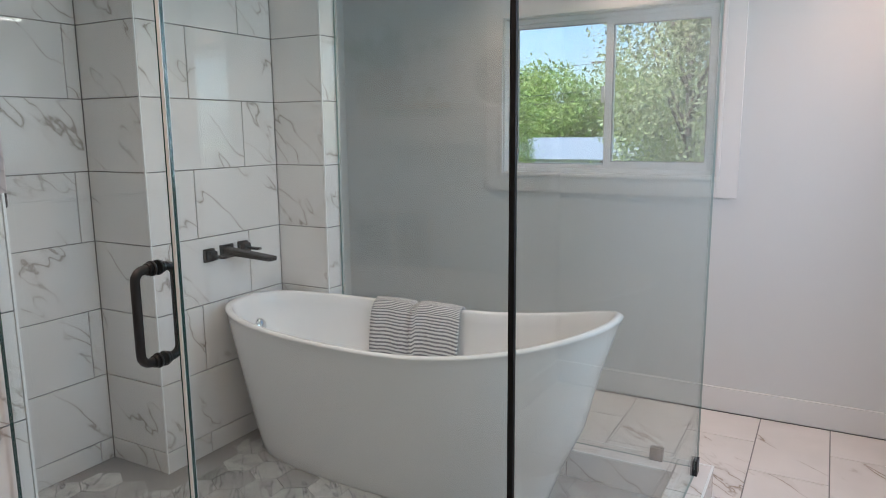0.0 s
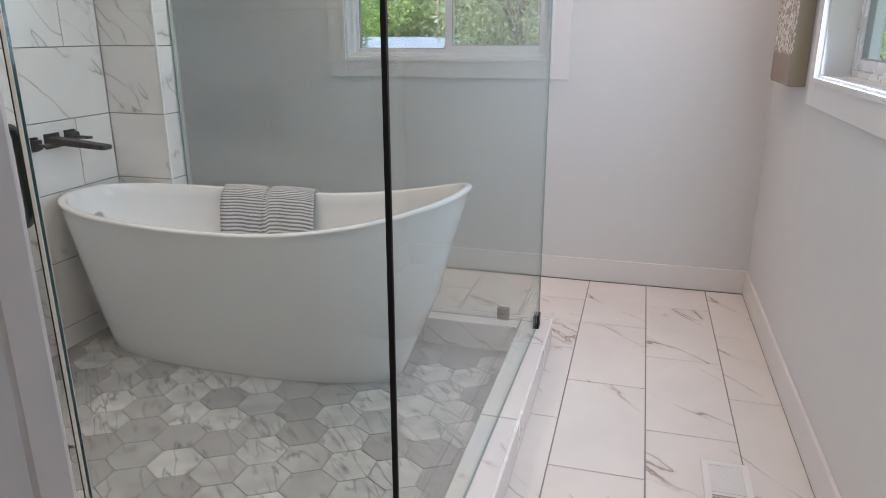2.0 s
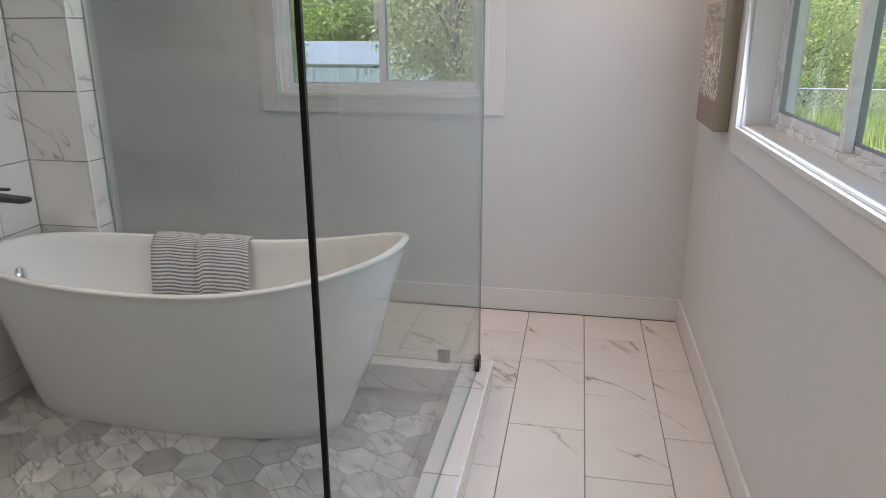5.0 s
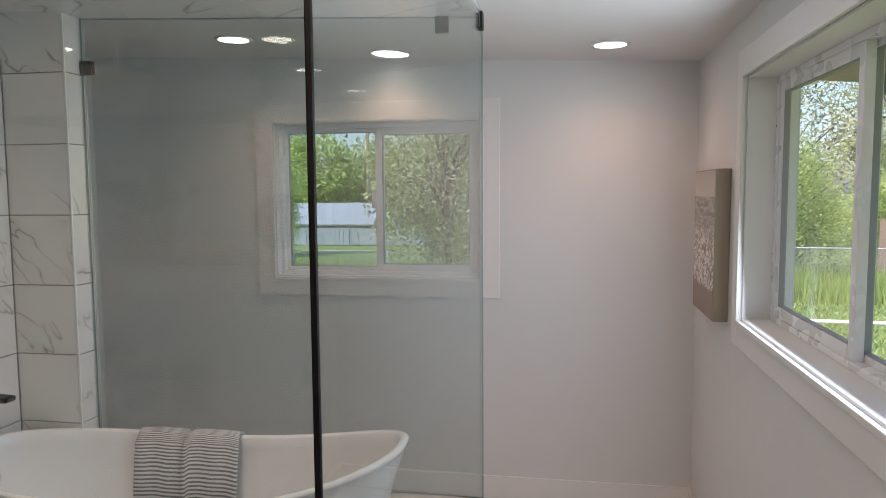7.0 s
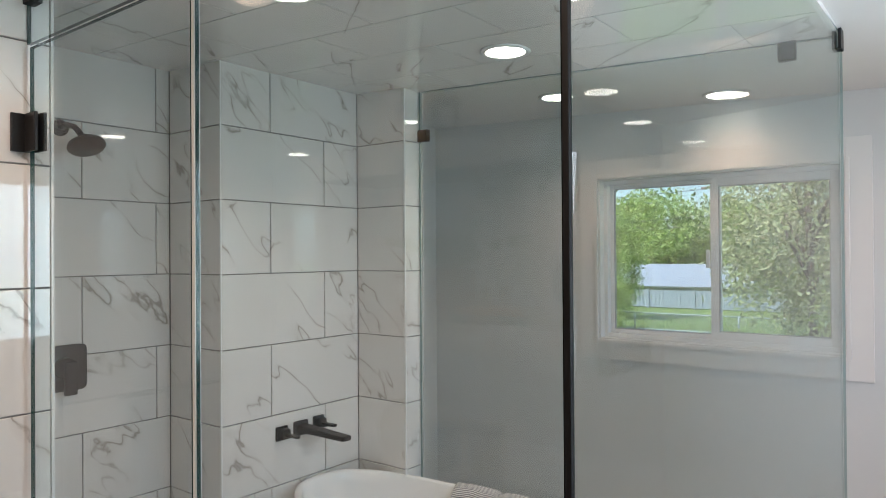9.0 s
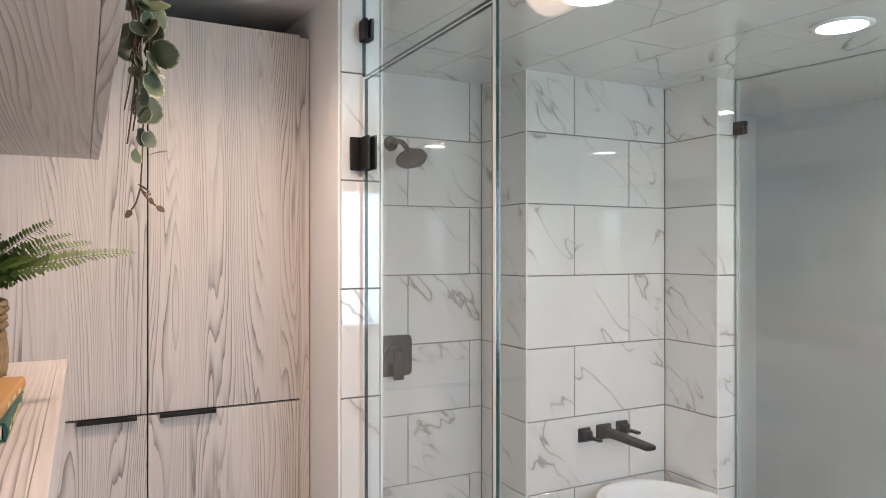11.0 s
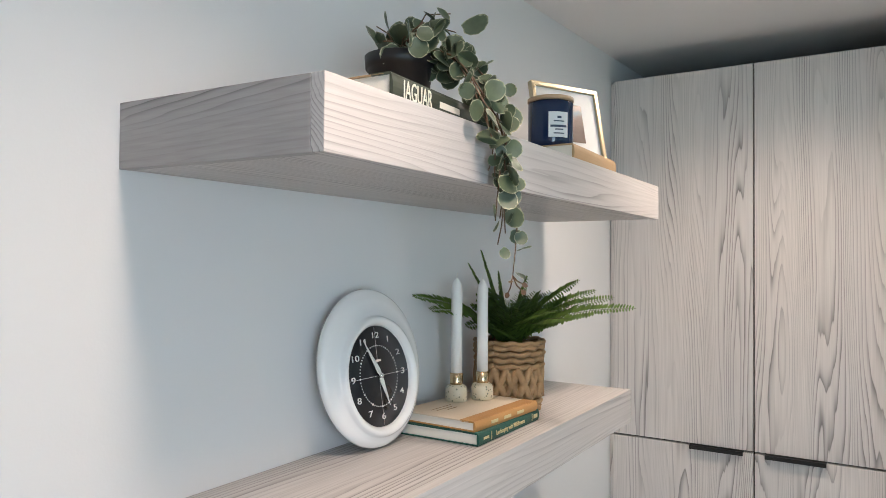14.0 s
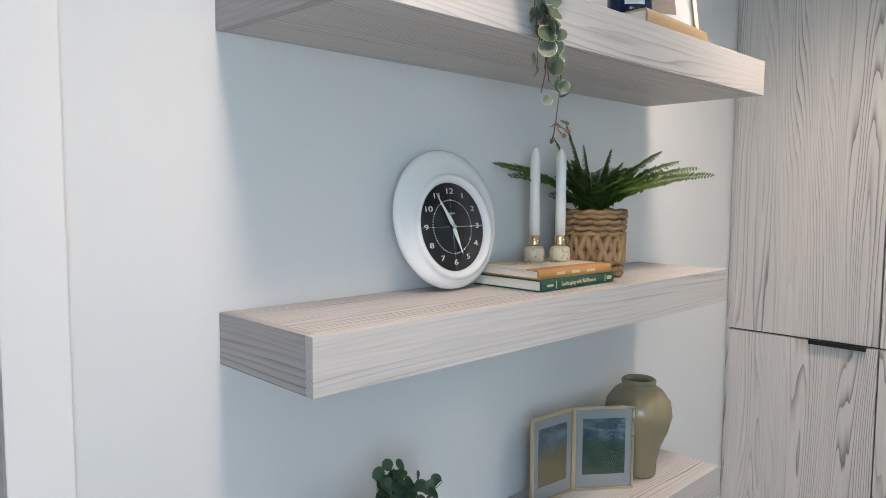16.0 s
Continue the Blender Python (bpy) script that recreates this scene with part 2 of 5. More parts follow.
def leaves(name, a, b, c):
    n = Net(name)
    isle = n.node("NewGeometry").outputs["Random Per Island"]
    col = n.mix(isle, a, b)
    col = n.mix(n.ramp(n.noise(n.where(), 0.9, 2), 0.45, 0.7), col, c)
    m = n.done(col, 0.5)
    thin, both = n.node("BsdfTranslucent"), n.node("MixShader")
    n.put(thin.inputs[0], col)
    both.inputs[0].default_value = 0.5
    n.put(both.inputs[1], n.b.outputs[0])
    n.put(both.inputs[2], thin.outputs[0])
    n.put(n.t.nodes["Material Output"].inputs[0], both.outputs[0])
    return m


def grass():
    n = Net("grass")
    p = n.where()
    col = n.mix(n.noise(p, 0.35, 4), (0.13, 0.20, 0.045), (0.24, 0.31, 0.08))
    col = n.mix(n.ramp(n.noise(p, 6.0, 3), 0.5, 0.75), col, (0.22, 0.21, 0.09))
    n.bump(n.noise(p, 18, 3), 0.8, 0.05)
    return n.done(col, 0.9)


def canvas_print():
    """Beach seen from above: sky, sea, white foam and sand, by height on the canvas."""
    n = Net("canvas_print")
    sep = n.node("SeparateXYZ")
    p = n.where()
    n.put(sep.inputs[0], p)
    z = n.math("ADD", sep.outputs[2], n.math("MULTIPLY", n.math("SUBTRACT", n.noise(p, 9, 3), 0.5), 0.05))
    foam = n.ramp(n.noise(n.where((1, 1, 1.4)), 24, 5, 0.7, 1.5), 0.45, 0.56)
    sea = n.mix(n.ramp(n.noise(n.where((1, 1, 7)), 9, 3), 0.4, 0.65), (0.30, 0.28, 0.26), (0.50, 0.48, 0.45))
    wash = n.mix(foam, (0.33, 0.28, 0.245), (0.80, 0.78, 0.74))
    col = n.mix(n.ramp(z, 1.272, 1.280), (0.34, 0.275, 0.235), wash)
    col = n.mix(n.ramp(z, 1.47, 1.57), col, sea)
    col = n.mix(n.ramp(sep.outputs[2], 1.664, 1.668), col, n.mix(n.ramp(sep.outputs[2], 1.67, 1.78), (0.60, 0.56, 0.51), (0.46, 0.42, 0.40)))
    n.bump(n.noise(p, 700, 2), 0.3, 0.001)
    return n.done(col, 0.85)


def landscape(name, top, mid, low, split):
    n = Net(name)
    sep = n.node("SeparateXYZ")
    n.put(sep.inputs[0], n.node("TexCoord").outputs["Generated"])
    wob = n.math("MULTIPLY", n.math("SUBTRACT", n.noise(n.where(), 30, 4), 0.5), 0.5)
    z = n.math("ADD", sep.outputs[2], wob)
    sky_c = n.mix(n.ramp(n.noise(n.where((1, 1, 2)), 32, 4), 0.46, 0.68), top, (0.15, 0.21, 0.26))
    col = n.mix(n.ramp(z, split - 0.1, split + 0.06), n.mix(n.noise(n.where(), 55, 3), low, mid), sky_c)
    return n.done(col, 0.25)


terrazzo(), weave(), stripes(), variegated(), grass(), canvas_print()
# leaf_pale: the near-black leaf tone paints in the shaded gaps of the crown
leaves("leaf_pale", (0.05, 0.075, 0.02), (0.85, 0.86, 0.50), (0.42, 0.48, 0.17))
leaves("fern_leaf", (0.055, 0.10, 0.016), (0.15, 0.24, 0.040), (0.11, 0.18, 0.030))
leaves("leaf_green", (0.10, 0.19, 0.035), (0.64, 0.76, 0.24), (0.54, 0.62, 0.19))
leaves("leaf_small", (0.035, 0.075, 0.045), (0.10, 0.16, 0.10), (0.06, 0.11, 0.06))
landscape("valley_print", (0.03, 0.06, 0.09), (0.045, 0.085, 0.035), (0.010, 0.030, 0.045), 0.62)
landscape("moor_print", (0.04, 0.06, 0.09), (0.13, 0.14, 0.04), (0.10, 0.06, 0.03), 0.6)
landscape("sepia_print", (0.28, 0.24, 0.22), (0.20, 0.15, 0.12), (0.10, 0.07, 0.06), 0.75)


def glass(name, tint, gain=1.0):
    """Clear sheet: light passes with a faint tint, gloss by Fresnel."""
    m = bpy.data.materials.new(name)
    m.use_nodes = True
    t = m.node_tree
    t.nodes.remove(t.nodes["Principled BSDF"])
    clear, gloss, mixer, fres = (t.nodes.new("ShaderNode" + k) for k in ("BsdfTransparent", "BsdfGlossy", "MixShader", "LayerWeight"))
    steep, lift = t.nodes.new("ShaderNodeMath"), t.nodes.new("ShaderNodeMath")
    steep.operation, lift.operation = "POWER", "MULTIPLY_ADD"
    steep.inputs[1].default_value = 5.0
    lift.inputs[1].default_value, lift.inputs[2].default_value = 0.50, 0.042
    clear.inputs[0].default_value = (*tint, 1)
    gloss.inputs[0].default_value, gloss.inputs[1].default_value = (gain, gain, gain, 1), 0.0
    fres.inputs[0].default_value = 0.5
    t.links.new(fres.outputs["Facing"], steep.inputs[0])
    t.links.new(steep.outputs[0], lift.inputs[0])
    t.links.new(lift.outputs[0], mixer.inputs[0])
    t.links.new(clear.outputs[0], mixer.inputs[1])
    t.links.new(gloss.outputs[0], mixer.inputs[2])
    t.links.new(mixer.outputs[0], t.nodes["Material Output"].inputs[0])
    MATS[name] = m


glass("shower_glass", (0.906, 0.940, 0.938))
glass("window_glass", (0.985, 0.99, 0.985))
glass("frame_glass", (0.985, 0.985, 0.985))
paint("glass_edge", (0.016, 0.050, 0.045), 0.10, 10, 0.01)
paint("clear_seal", (0.70, 0.72, 0.70), 0.2, 20, 0.02)


def glow(name, colour, strength):
    m = bpy.data.materials.new(name)
    m.use_nodes = True
    b = m.node_tree.nodes["Principled BSDF"]
    b.inputs["Base Color"].default_value = (*colour, 1)
    b.inputs["Emission Color"].default_value = (*colour, 1)
    b.inputs["Emission Strength"].default_value = strength
    MATS[name] = m


glow("lamp_disc", (1.0, 0.86, 0.68), 10.0)

# ---- building blocks ----
ORIGIN = {}


def quad_box(bm, x0, x1, y0, y1, z0, z1, bevel=0.0, mi=0):
    vs = [bm.verts.new((x, y, z)) for x in (x0, x1) for y in (y0, y1) for z in (z0, z1)]
    fs = [bm.faces.new([vs[i] for i in f]) for f in ((0, 1, 3, 2), (4, 6, 7, 5), (0, 4, 5, 1), (2, 3, 7, 6), (0, 2, 6, 4), (1, 5, 7, 3))]
    for f in fs:
        f.material_index = mi
    if bevel:
        edges = list({e for f in fs for e in f.edges})
        bmesh.ops.bevel(bm, geom=edges, offset=bevel, segments=2, affect="EDGES", profile=0.6)
    return vs


def box(x0, x1, y0, y1, z0, z1, bevel=0.0):
    bm = bmesh.new()
    quad_box(bm, x0, x1, y0, y1, z0, z1, bevel)
    return bm


def lathe(profile, at=(0, 0, 0), n=32, closed=True):
    """A turned body from (radius, height) pairs, from bottom to top."""
    bm = bmesh.new()
    rings = [[bm.verts.new((at[0] + r * math.cos(2 * math.pi * i / n), at[1] + r * math.sin(2 * math.pi * i / n), at[2] + z)) for i in range(n)] for r, z in profile]
    for a, b in zip(rings, rings[1:]):
        for i in range(n):
            bm.faces.new((a[i], a[(i + 1) % n], b[(i + 1) % n], b[i]))
    if closed:
        bm.faces.new(rings[0][::-1])
        bm.faces.new(rings[-1])
    for f in bm.faces:
        f.smooth = True
    return bm


def tube(points, r, n=8, bm=None, taper=1.0):
    bm = bm or bmesh.new()
    pts = [Vector(p) for p in points]
    rings = []
    for i, p in enumerate(pts):
        d = (pts[min(i + 1, len(pts) - 1)] - pts[max(i - 1, 0)]).normalized()
        u = d.orthogonal().normalized() if not rings else (ref - d * ref.dot(d)).normalized()
        ref = u
        v = d.cross(u)
        rr = r * (1 + (taper - 1) * i / max(1, len(pts) - 1))
        rings.append([bm.verts.new(p + rr * (math.cos(2 * math.pi * k / n) * u + math.sin(2 * math.pi * k / n) * v)) for k in range(n)])
    for a, b in zip(rings, rings[1:]):
        for k in range(n):
            f = bm.faces.new((a[k], a[(k + 1) % n], b[(k + 1) % n], b[k]))
            f.smooth = True
    bm.faces.new(rings[0][::-1])
    bm.faces.new(rings[-1])
    return bm


def mesh_of(bm, name, mats):
    bmesh.ops.recalc_face_normals(bm, faces=bm.faces)
    me = bpy.data.meshes.new(name)
    bm.to_mesh(me)
    bm.free()
    for m in mats if isinstance(mats, (list, tuple)) else [mats]:
        me.materials.append(MATS[m])
    return me


def thing(name, at, label, category, group="", kind=""):
    ob = new(name)
    ob.location = at
    ob.empty_display_size = 0.05
    ORIGIN[ob] = Vector(at)
    return tagged(ob, label, category, group, kind)


def part(name, bm, material, parent, label=""):
    """One mesh, given in world coordinates, as a part of a thing or of a part."""
    at = ORIGIN[parent]
    for v in bm.verts:
        v.co -= at
    ob = new(name, mesh_of(bm, name, material))
    ob.parent = parent
    ORIGIN[ob] = at
    return tagged(ob, label)


def structure(name, bm, material, label, category):
    ob = new(name, mesh_of(bm, name, material))
    ORIGIN[ob] = Vector((0, 0, 0))
    return tagged(ob, label, category, kind="structure")


def named(name):
    return bpy.data.objects[name]


def words(text, size, depth=0.0004):
    """Lettering as a mesh, centred, in the xy plane."""
    cu = bpy.data.curves.new("lettering", "FONT")
    cu.body, cu.size, cu.extrude, cu.align_x, cu.align_y = text, size, depth, "CENTER", "CENTER"
    cu.resolution_u = 3
    ob = bpy.data.objects.new("lettering", cu)
    me = bpy.data.meshes.new_from_object(ob)
    bm = bmesh.new()
    bm.from_mesh(me)
    bpy.data.objects.remove(ob)
    bpy.data.meshes.remove(me)
    return bm


def moved(bm, m):
    bm.transform(m)
    return bm


def high(x):
    """Ceiling height: it rises slowly away from the window wall."""
    return 2.34 + 0.043 * (0.88 - x)


# ---- plan ----
XR, YB, YS = 0.88, 4.0, 0.262
XHEAD, XTAP, YJOG, YSTUB, XSTUB = -2.508, -2.145, 2.145, 2.912, -1.844
COL0, COL1, XCOL = 1.148, 1.278, -1.585
GX, GXB, GY0, GY1 = -0.139, -0.108, 1.222, 3.018
TH = 0.12


def wall_with_opening(name, axis, at, thick, u0, u1, z1a, z1b, hole, label):
    """An upright wall with one opening. axis 'x': the wall runs along x at y = at."""
    bm = bmesh.new()
    a0, a1, h0, h1 = hole

    def slab(p0, p1, q0, q1):
        if axis == "x":
            quad_box(bm, p0, p1, at, at + thick, q0, q1)
        else:
            quad_box(bm, at, at + thick, p0, p1, q0, q1)
    slab(u0, a0, -0.05, z1a)
    slab(a1, u1, -0.05, z1a)
    slab(a0, a1, h1, z1a)
    if h0 > 0:
        slab(a0, a1, -0.05, h0)
    return structure(name, bm, "wall_paint", label, "wall")


BACK = (-1.400, -0.226, 1.218, 2.083)
SIDE = (1.540, 3.033, 1.198, 2.115)
wall_with_opening("wall_back", "x", YB, TH + 0.04, -2.75, 1.06, 2.60, 2.6, BACK, "pale grey painted wall with a sliding window")
wall_with_opening("wall_side", "y", XR, 0.18, -1.30, YB, 2.60, 2.6, SIDE, "pale grey painted wall with a wide window")
wall_with_opening("wall_shelves", "x", YS - 0.14, 0.14, -2.75, XR, 2.60, 2.6, (0.114, 0.82, 0.0, 2.06), "white painted wall behind the floating shelves with a doorway")
structure("wall_west", box(-2.75, XHEAD - 0.012, YS, YB, -0.05, 2.6), "wall_paint", "pale grey painted wall behind shower and cabinet", "wall")
structure("wall_partition", box(XHEAD - 0.012, XCOL - 0.010, COL0, COL1 - 0.010, -0.02, 2.58), "wall_paint", "painted partition wall between cabinet and shower", "wall")
structure("wall_bath", box(XHEAD - 0.012, XTAP - 0.010, YJOG + 0.010, YSTUB + 0.05, -0.02, 2.58), "grout", "tiled wall behind the bath", "wall")
structure("wall_stub", box(XHEAD - 0.012, XSTUB - 0.010, YSTUB + 0.010, 3.045, -0.02, 2.58), "wall_paint", "short wall at the end of the bath", "wall")
structure("wall_hall", box(-0.35, 1.06, -1.30, -1.20, -0.05, 2.6), "wall_paint", "plain painted wall of the room before the doorway", "wall")
structure("wall_hall_side", box(-0.45, -0.35, -1.30, YS - 0.14, -0.05, 2.6), "wall_paint", "plain painted side wall before the doorway", "wall")

bm = bmesh.new()
for x0, x1 in ((-2.75, 1.06),):
    v = [bm.verts.new((x, y, high(x) + dz)) for x in (x0, x1) for y in (-1.3, YB + 0.16) for dz in (0, 0.08)]
    for f in ((0, 1, 3, 2), (4, 6, 7, 5), (0, 4, 5, 1), (2, 3, 7, 6), (0, 2, 6, 4), (1, 5, 7, 3)):
        bm.faces.new([v[i] for i in f])
structure("ceiling", bm, "ceiling_paint", "white textured gently sloping ceiling", "ceiling")

structure("floor", box(-2.75, 1.06, -1.30, YB + 0.1, -0.10, -0.004), "grout", "floor of large marble-look tiles with grey joints", "floor")

# ---- trim: baseboards, casings ----
def trim(name, bm, label):
    return structure(name, bm, "trim_paint", label, "trim")


trim("baseboard", box(-2.2, XR, YB - 0.014, YB, 0.001, 0.13, 0.003), "white painted baseboard along the window wall")
trim("baseboard_side", box(XR - 0.014, XR, YS, YB - 0.014, 0, 0.13, 0.003), "white painted baseboard under the wide window")
trim("door_casing", box(0.040, 0.114, YS, YS + 0.014, 0, 2.15, 0.002), "white flat door casing beside the shelves")
trim("door_casing_end", box(0.82, XR - 0.002, YS, YS + 0.014, 0, 2.15, 0.002), "white flat door casing")
trim("door_head", box(0.1142, 0.8198, YS, YS + 0.014, 2.06, 2.15, 0.002), "white flat head casing over the doorway")


def casing(name, axis, at, hole, w, label):
    a0, a1, h0, h1 = hole
    bm = bmesh.new()
    for p0, p1, q0, q1 in ((a0 - w, a0, h0 - w, h1 + w), (a1, a1 + w, h0 - w, h1 + w), (a0, a1, h0 - w, h0), (a0, a1, h1, h1 + w)):
        if axis == "x":
            quad_box(bm, p0, p1, at - 0.016, at, q0, q1, 0.002)
        else:
            quad_box(bm, at - 0.016, at, p0, p1, q0, q1, 0.002)
    # a raised bead round the opening
    b = 0.014
    for p0, p1, q0, q1 in ((a0 - b, a0 + 0.004, h0 - b, h1 + b), (a1 - 0.004, a1 + b, h0 - b, h1 + b), (a0 + 0.004, a1 - 0.004, h0 - b, h0 + 0.004), (a0 + 0.004, a1 - 0.004, h1 - 0.004, h1 + b)):
        if axis == "x":
            quad_box(bm, p0, p1, at - 0.024, at - 0.010, q0, q1, 0.002)
        else:
            quad_box(bm, at - 0.024, at - 0.010, p0, p1, q0, q1, 0.002)
    return trim(name, bm, label)


casing("window_casing_back", "x", YB, BACK, 0.100, "wide flat painted casing round the back window")
casing("window_casing_side", "y", XR, SIDE, 0.100, "wide flat painted casing round the wide window")


def sliding_window(name, axis, wall, out, hole, back_first, label):
    """A white vinyl slider: jamb lining, outer frame and two sashes, one behind the other."""
    a0, a1, h0, h1 = hole
    ob = thing(name, (wall, a0, h0) if axis == "y" else (a0, wall, h0), label, "window", kind="structure")
    depth = out

    def bar(bm, p0, p1, d0, d1, q0, q1, bev=0.002):
        if axis == "x":
            quad_box(bm, p0, p1, wall + d0, wall + d1, q0, q1, bev)
        else:
            quad_box(bm, wall + d0, wall + d1, p0, p1, q0, q1, bev)

    def ring(bm, p0, p1, q0, q1, w, d0, d1, bev=0.002):
        bar(bm, p0, p0 + w, d0, d1, q0, q1, bev)
        bar(bm, p1 - w, p1, d0, d1, q0, q1, bev)
        bar(bm, p0 + w, p1 - w, d0, d1, q0, q0 + w, bev)
        bar(bm, p0 + w, p1 - w, d0, d1, q1 - w, q1, bev)
    bm = bmesh.new()
    ring(bm, a0 + 0.001, a1 - 0.001, h0 + 0.001, h1 - 0.001, 0.010, -0.004, depth + 0.05)
    part("jamb_lining", bm, "trim_paint", ob)
    bm = bmesh.new()
    ring(bm, a0 + 0.011, a1 - 0.011, h0 + 0.011, h1 - 0.011, 0.022, depth, depth + 0.07, 0.003)
    part("window_frame", bm, "vinyl", ob)
    mid = (a0 + a1) / 2
    near, far = (depth + 0.006, depth + 0.034), (depth + 0.036, depth + 0.062)
    for left in (True, False):
        p0, p1 = (a0 + 0.033, mid + 0.028) if left else (mid - 0.012, a1 - 0.033)
        d0, d1 = near if (left != back_first) else far
        w = 0.038 if (left != back_first) else 0.020
        bm = bmesh.new()
        ring(bm, p0, p1, h0 + 0.033, h1 - 0.033, w, d0, d1, 0.003)
        sash = part("sash", bm, "vinyl", ob)
        bm = bmesh.new()
        ring(bm, p0 + w, p1 - w, h0 + 0.033 + w, h1 - 0.033 - w, 0.004, d0 + 0.004, d1 - 0.004, 0)
        part("gasket", bm, "gasket_grey", sash)
        bm = bmesh.new()
        bar(bm, p0 + w, p1 - w, (d0 + d1) / 2 - 0.002, (d0 + d1) / 2 + 0.002, h0 + 0.033 + w, h1 - 0.033 - w, 0)
        pane = part("pane", bm, "window_glass", sash)
        pane.visible_shadow = False
    bm = bmesh.new()
    bar(bm, mid - 0.030, mid - 0.012, depth - 0.010, depth + 0.006, (h0 + h1) / 2 - 0.045, (h0 + h1) / 2 + 0.045, 0.004)
    part("latch", bm, "vinyl", ob)
    return ob


sliding_window("window_1", "x", YB, 0.045, BACK, True, "white vinyl sliding window over the bath, closed")
sliding_window("window_2", "y", XR, 0.095, SIDE, True, "wide white vinyl sliding window with a deep sill, closed")

bm = bmesh.new()
for z in (1.370, 1.926):
    tube([(XR + 0.0940, SIDE[1] - 0.022, z), (XR + 0.0948, SIDE[1] - 0.022, z)], 0.004, 10, bm)
part("screw_holes", bm, "dark_gap", named("window_2"), "small dark screw holes")

# ---- shower kerb ----
bm = bmesh.new()
quad_box(bm, -0.190, -0.052, GY0 - 0.07, 3.072, -0.004, 0.110)
quad_box(bm, XSTUB, -0.190, 2.945, 3.072, -0.004, 0.110)
quad_box(bm, XCOL, -0.190, GY0 - 0.07, GY0 + 0.07, -0.004, 0.110)
KERB = structure("shower_kerb", bm, "grout", "low tiled shower kerb with white edge trim", "kerb")

# ---- glass shower screens ----
def sheet(name, bm, parent, label="", rim="glass_edge"):
    ob = part(name, bm, ["shower_glass", rim], parent, label)
    areas = sorted(ob.data.polygons, key=lambda f: -f.area)
    for f in areas[2:]:
        f.material_index = 1
    return ob


def plate(x0, x1, y0, y1, z0, z1, slope=True):
    """A glass plate whose top follows the ceiling."""
    bm = bmesh.new()
    vs = quad_box(bm, x0, x1, y0, y1, z0, z1)
    if slope:
        for v in vs:
            if v.co.z > z1 - 0.001:
                v.co.z = high(v.co.x) - 0.014
    return bm


def clip(parent, x0, x1, y0, y1, z0, z1, gap, mat="black_metal"):
    """A square glass clamp: two cheeks and a foot."""
    bm = bmesh.new()
    if gap == "y":
        quad_box(bm, x0, x1, y0, y0 + (y1 - y0) * 0.35, z0, z1, 0.002)
        quad_box(bm, x0, x1, y1 - (y1 - y0) * 0.35, y1, z0, z1, 0.002)
        quad_box(bm, x0 + 0.002, x1 - 0.002, y0 + 0.001, y1 - 0.001, z0, z0 + 0.004)
    else:
        quad_box(bm, x0, x0 + (x1 - x0) * 0.35, y0, y1, z0, z1, 0.002)
        quad_box(bm, x1 - (x1 - x0) * 0.35, x1, y0, y1, z0, z1, 0.002)
        quad_box(bm, x0 + 0.001, x1 - 0.001, y0 + 0.002, y1 - 0.002, z0, z0 + 0.004)
    return part("clamp", bm, mat, parent, "square black clamp")


KZ = 0.124
back = thing("glass_screen", ((XSTUB + GX) / 2, GY1, KZ), "clear frameless glass screen behind the bath, held by black clamps", "shower screen")
sheet("pane", plate(XSTUB + 0.004, GXB - 0.006, GY1 - 0.005, GY1 + 0.005, KZ + 0.002, 2.5), back, "", "glass_rim")
clip(back, -0.292, -0.240, GY1 - 0.013, GY1 + 0.013, KZ, KZ + 0.055, "y")
clip(back, -0.290, -0.236, GY1 - 0.013, GY1 + 0.013, high(-0.26) - 0.075, high(-0.26) - 0.013, "y")
clip(back, XSTUB, XSTUB + 0.055, GY1 - 0.013, GY1 + 0.013, 2.208, 2.263, "y")
clip(back, XSTUB, XSTUB + 0.055, GY1 - 0.013, GY1 + 0.013, 0.40, 0.455, "y")
def askew(bm):
    """Shears a body along the long screen, which opens slightly towards its far end."""
    for v in bm.verts:
        v.co.x += (GXB - GX) * (v.co.y - GY0) / (GY1 - GY0)
    return bm


side = thing("glass_screen", (GX, 2.1, KZ), "long clear glass screen with a black edge seal", "shower screen")
sheet("pane", askew(plate(GX - 0.004, GX + 0.004, GY0 + 0.0045, GY1 + 0.005, KZ + 0.002, 2.5)), side, "", "glass_rim")
clip(side, GXB - 0.014, GXB + 0.012, 2.945, 2.995, KZ, KZ + 0.062, "x")
clip(side, GXB - 0.014, GXB + 0.012, 2.945, 2.995, high(GX) - 0.074, high(GX) - 0.010, "x")
part("edge_seal", box(GX - 0.0048, GX + 0.0042, GY0 - 0.0042, GY0 + 0.0040, KZ, high(GX) - 0.013, 0.002), "seal_black", side, "black corner profile")
front = thing("glass_screen", (-0.55, GY0, KZ), "clear frameless front glass panel with a panel over the door", "shower screen")
sheet("pane", plate(-0.878, GX - 0.0055, GY0 - 0.004, GY0 + 0.004, KZ + 0.002, 2.5), front)
sheet("top_pane", plate(XCOL + 0.003, -0.880, GY0 - 0.005, GY0 + 0.005, 2.196, 2.5), front)
part("seal", box(-0.887, -0.8785, GY0 - 0.006, GY0 + 0.006, KZ + 0.02, 2.190), "clear_seal", front, "clear plastic edge seal")
clip(front, XCOL, XCOL + 0.045, GY0 - 0.014, GY0 + 0.014, 2.292, 2.350, "y")

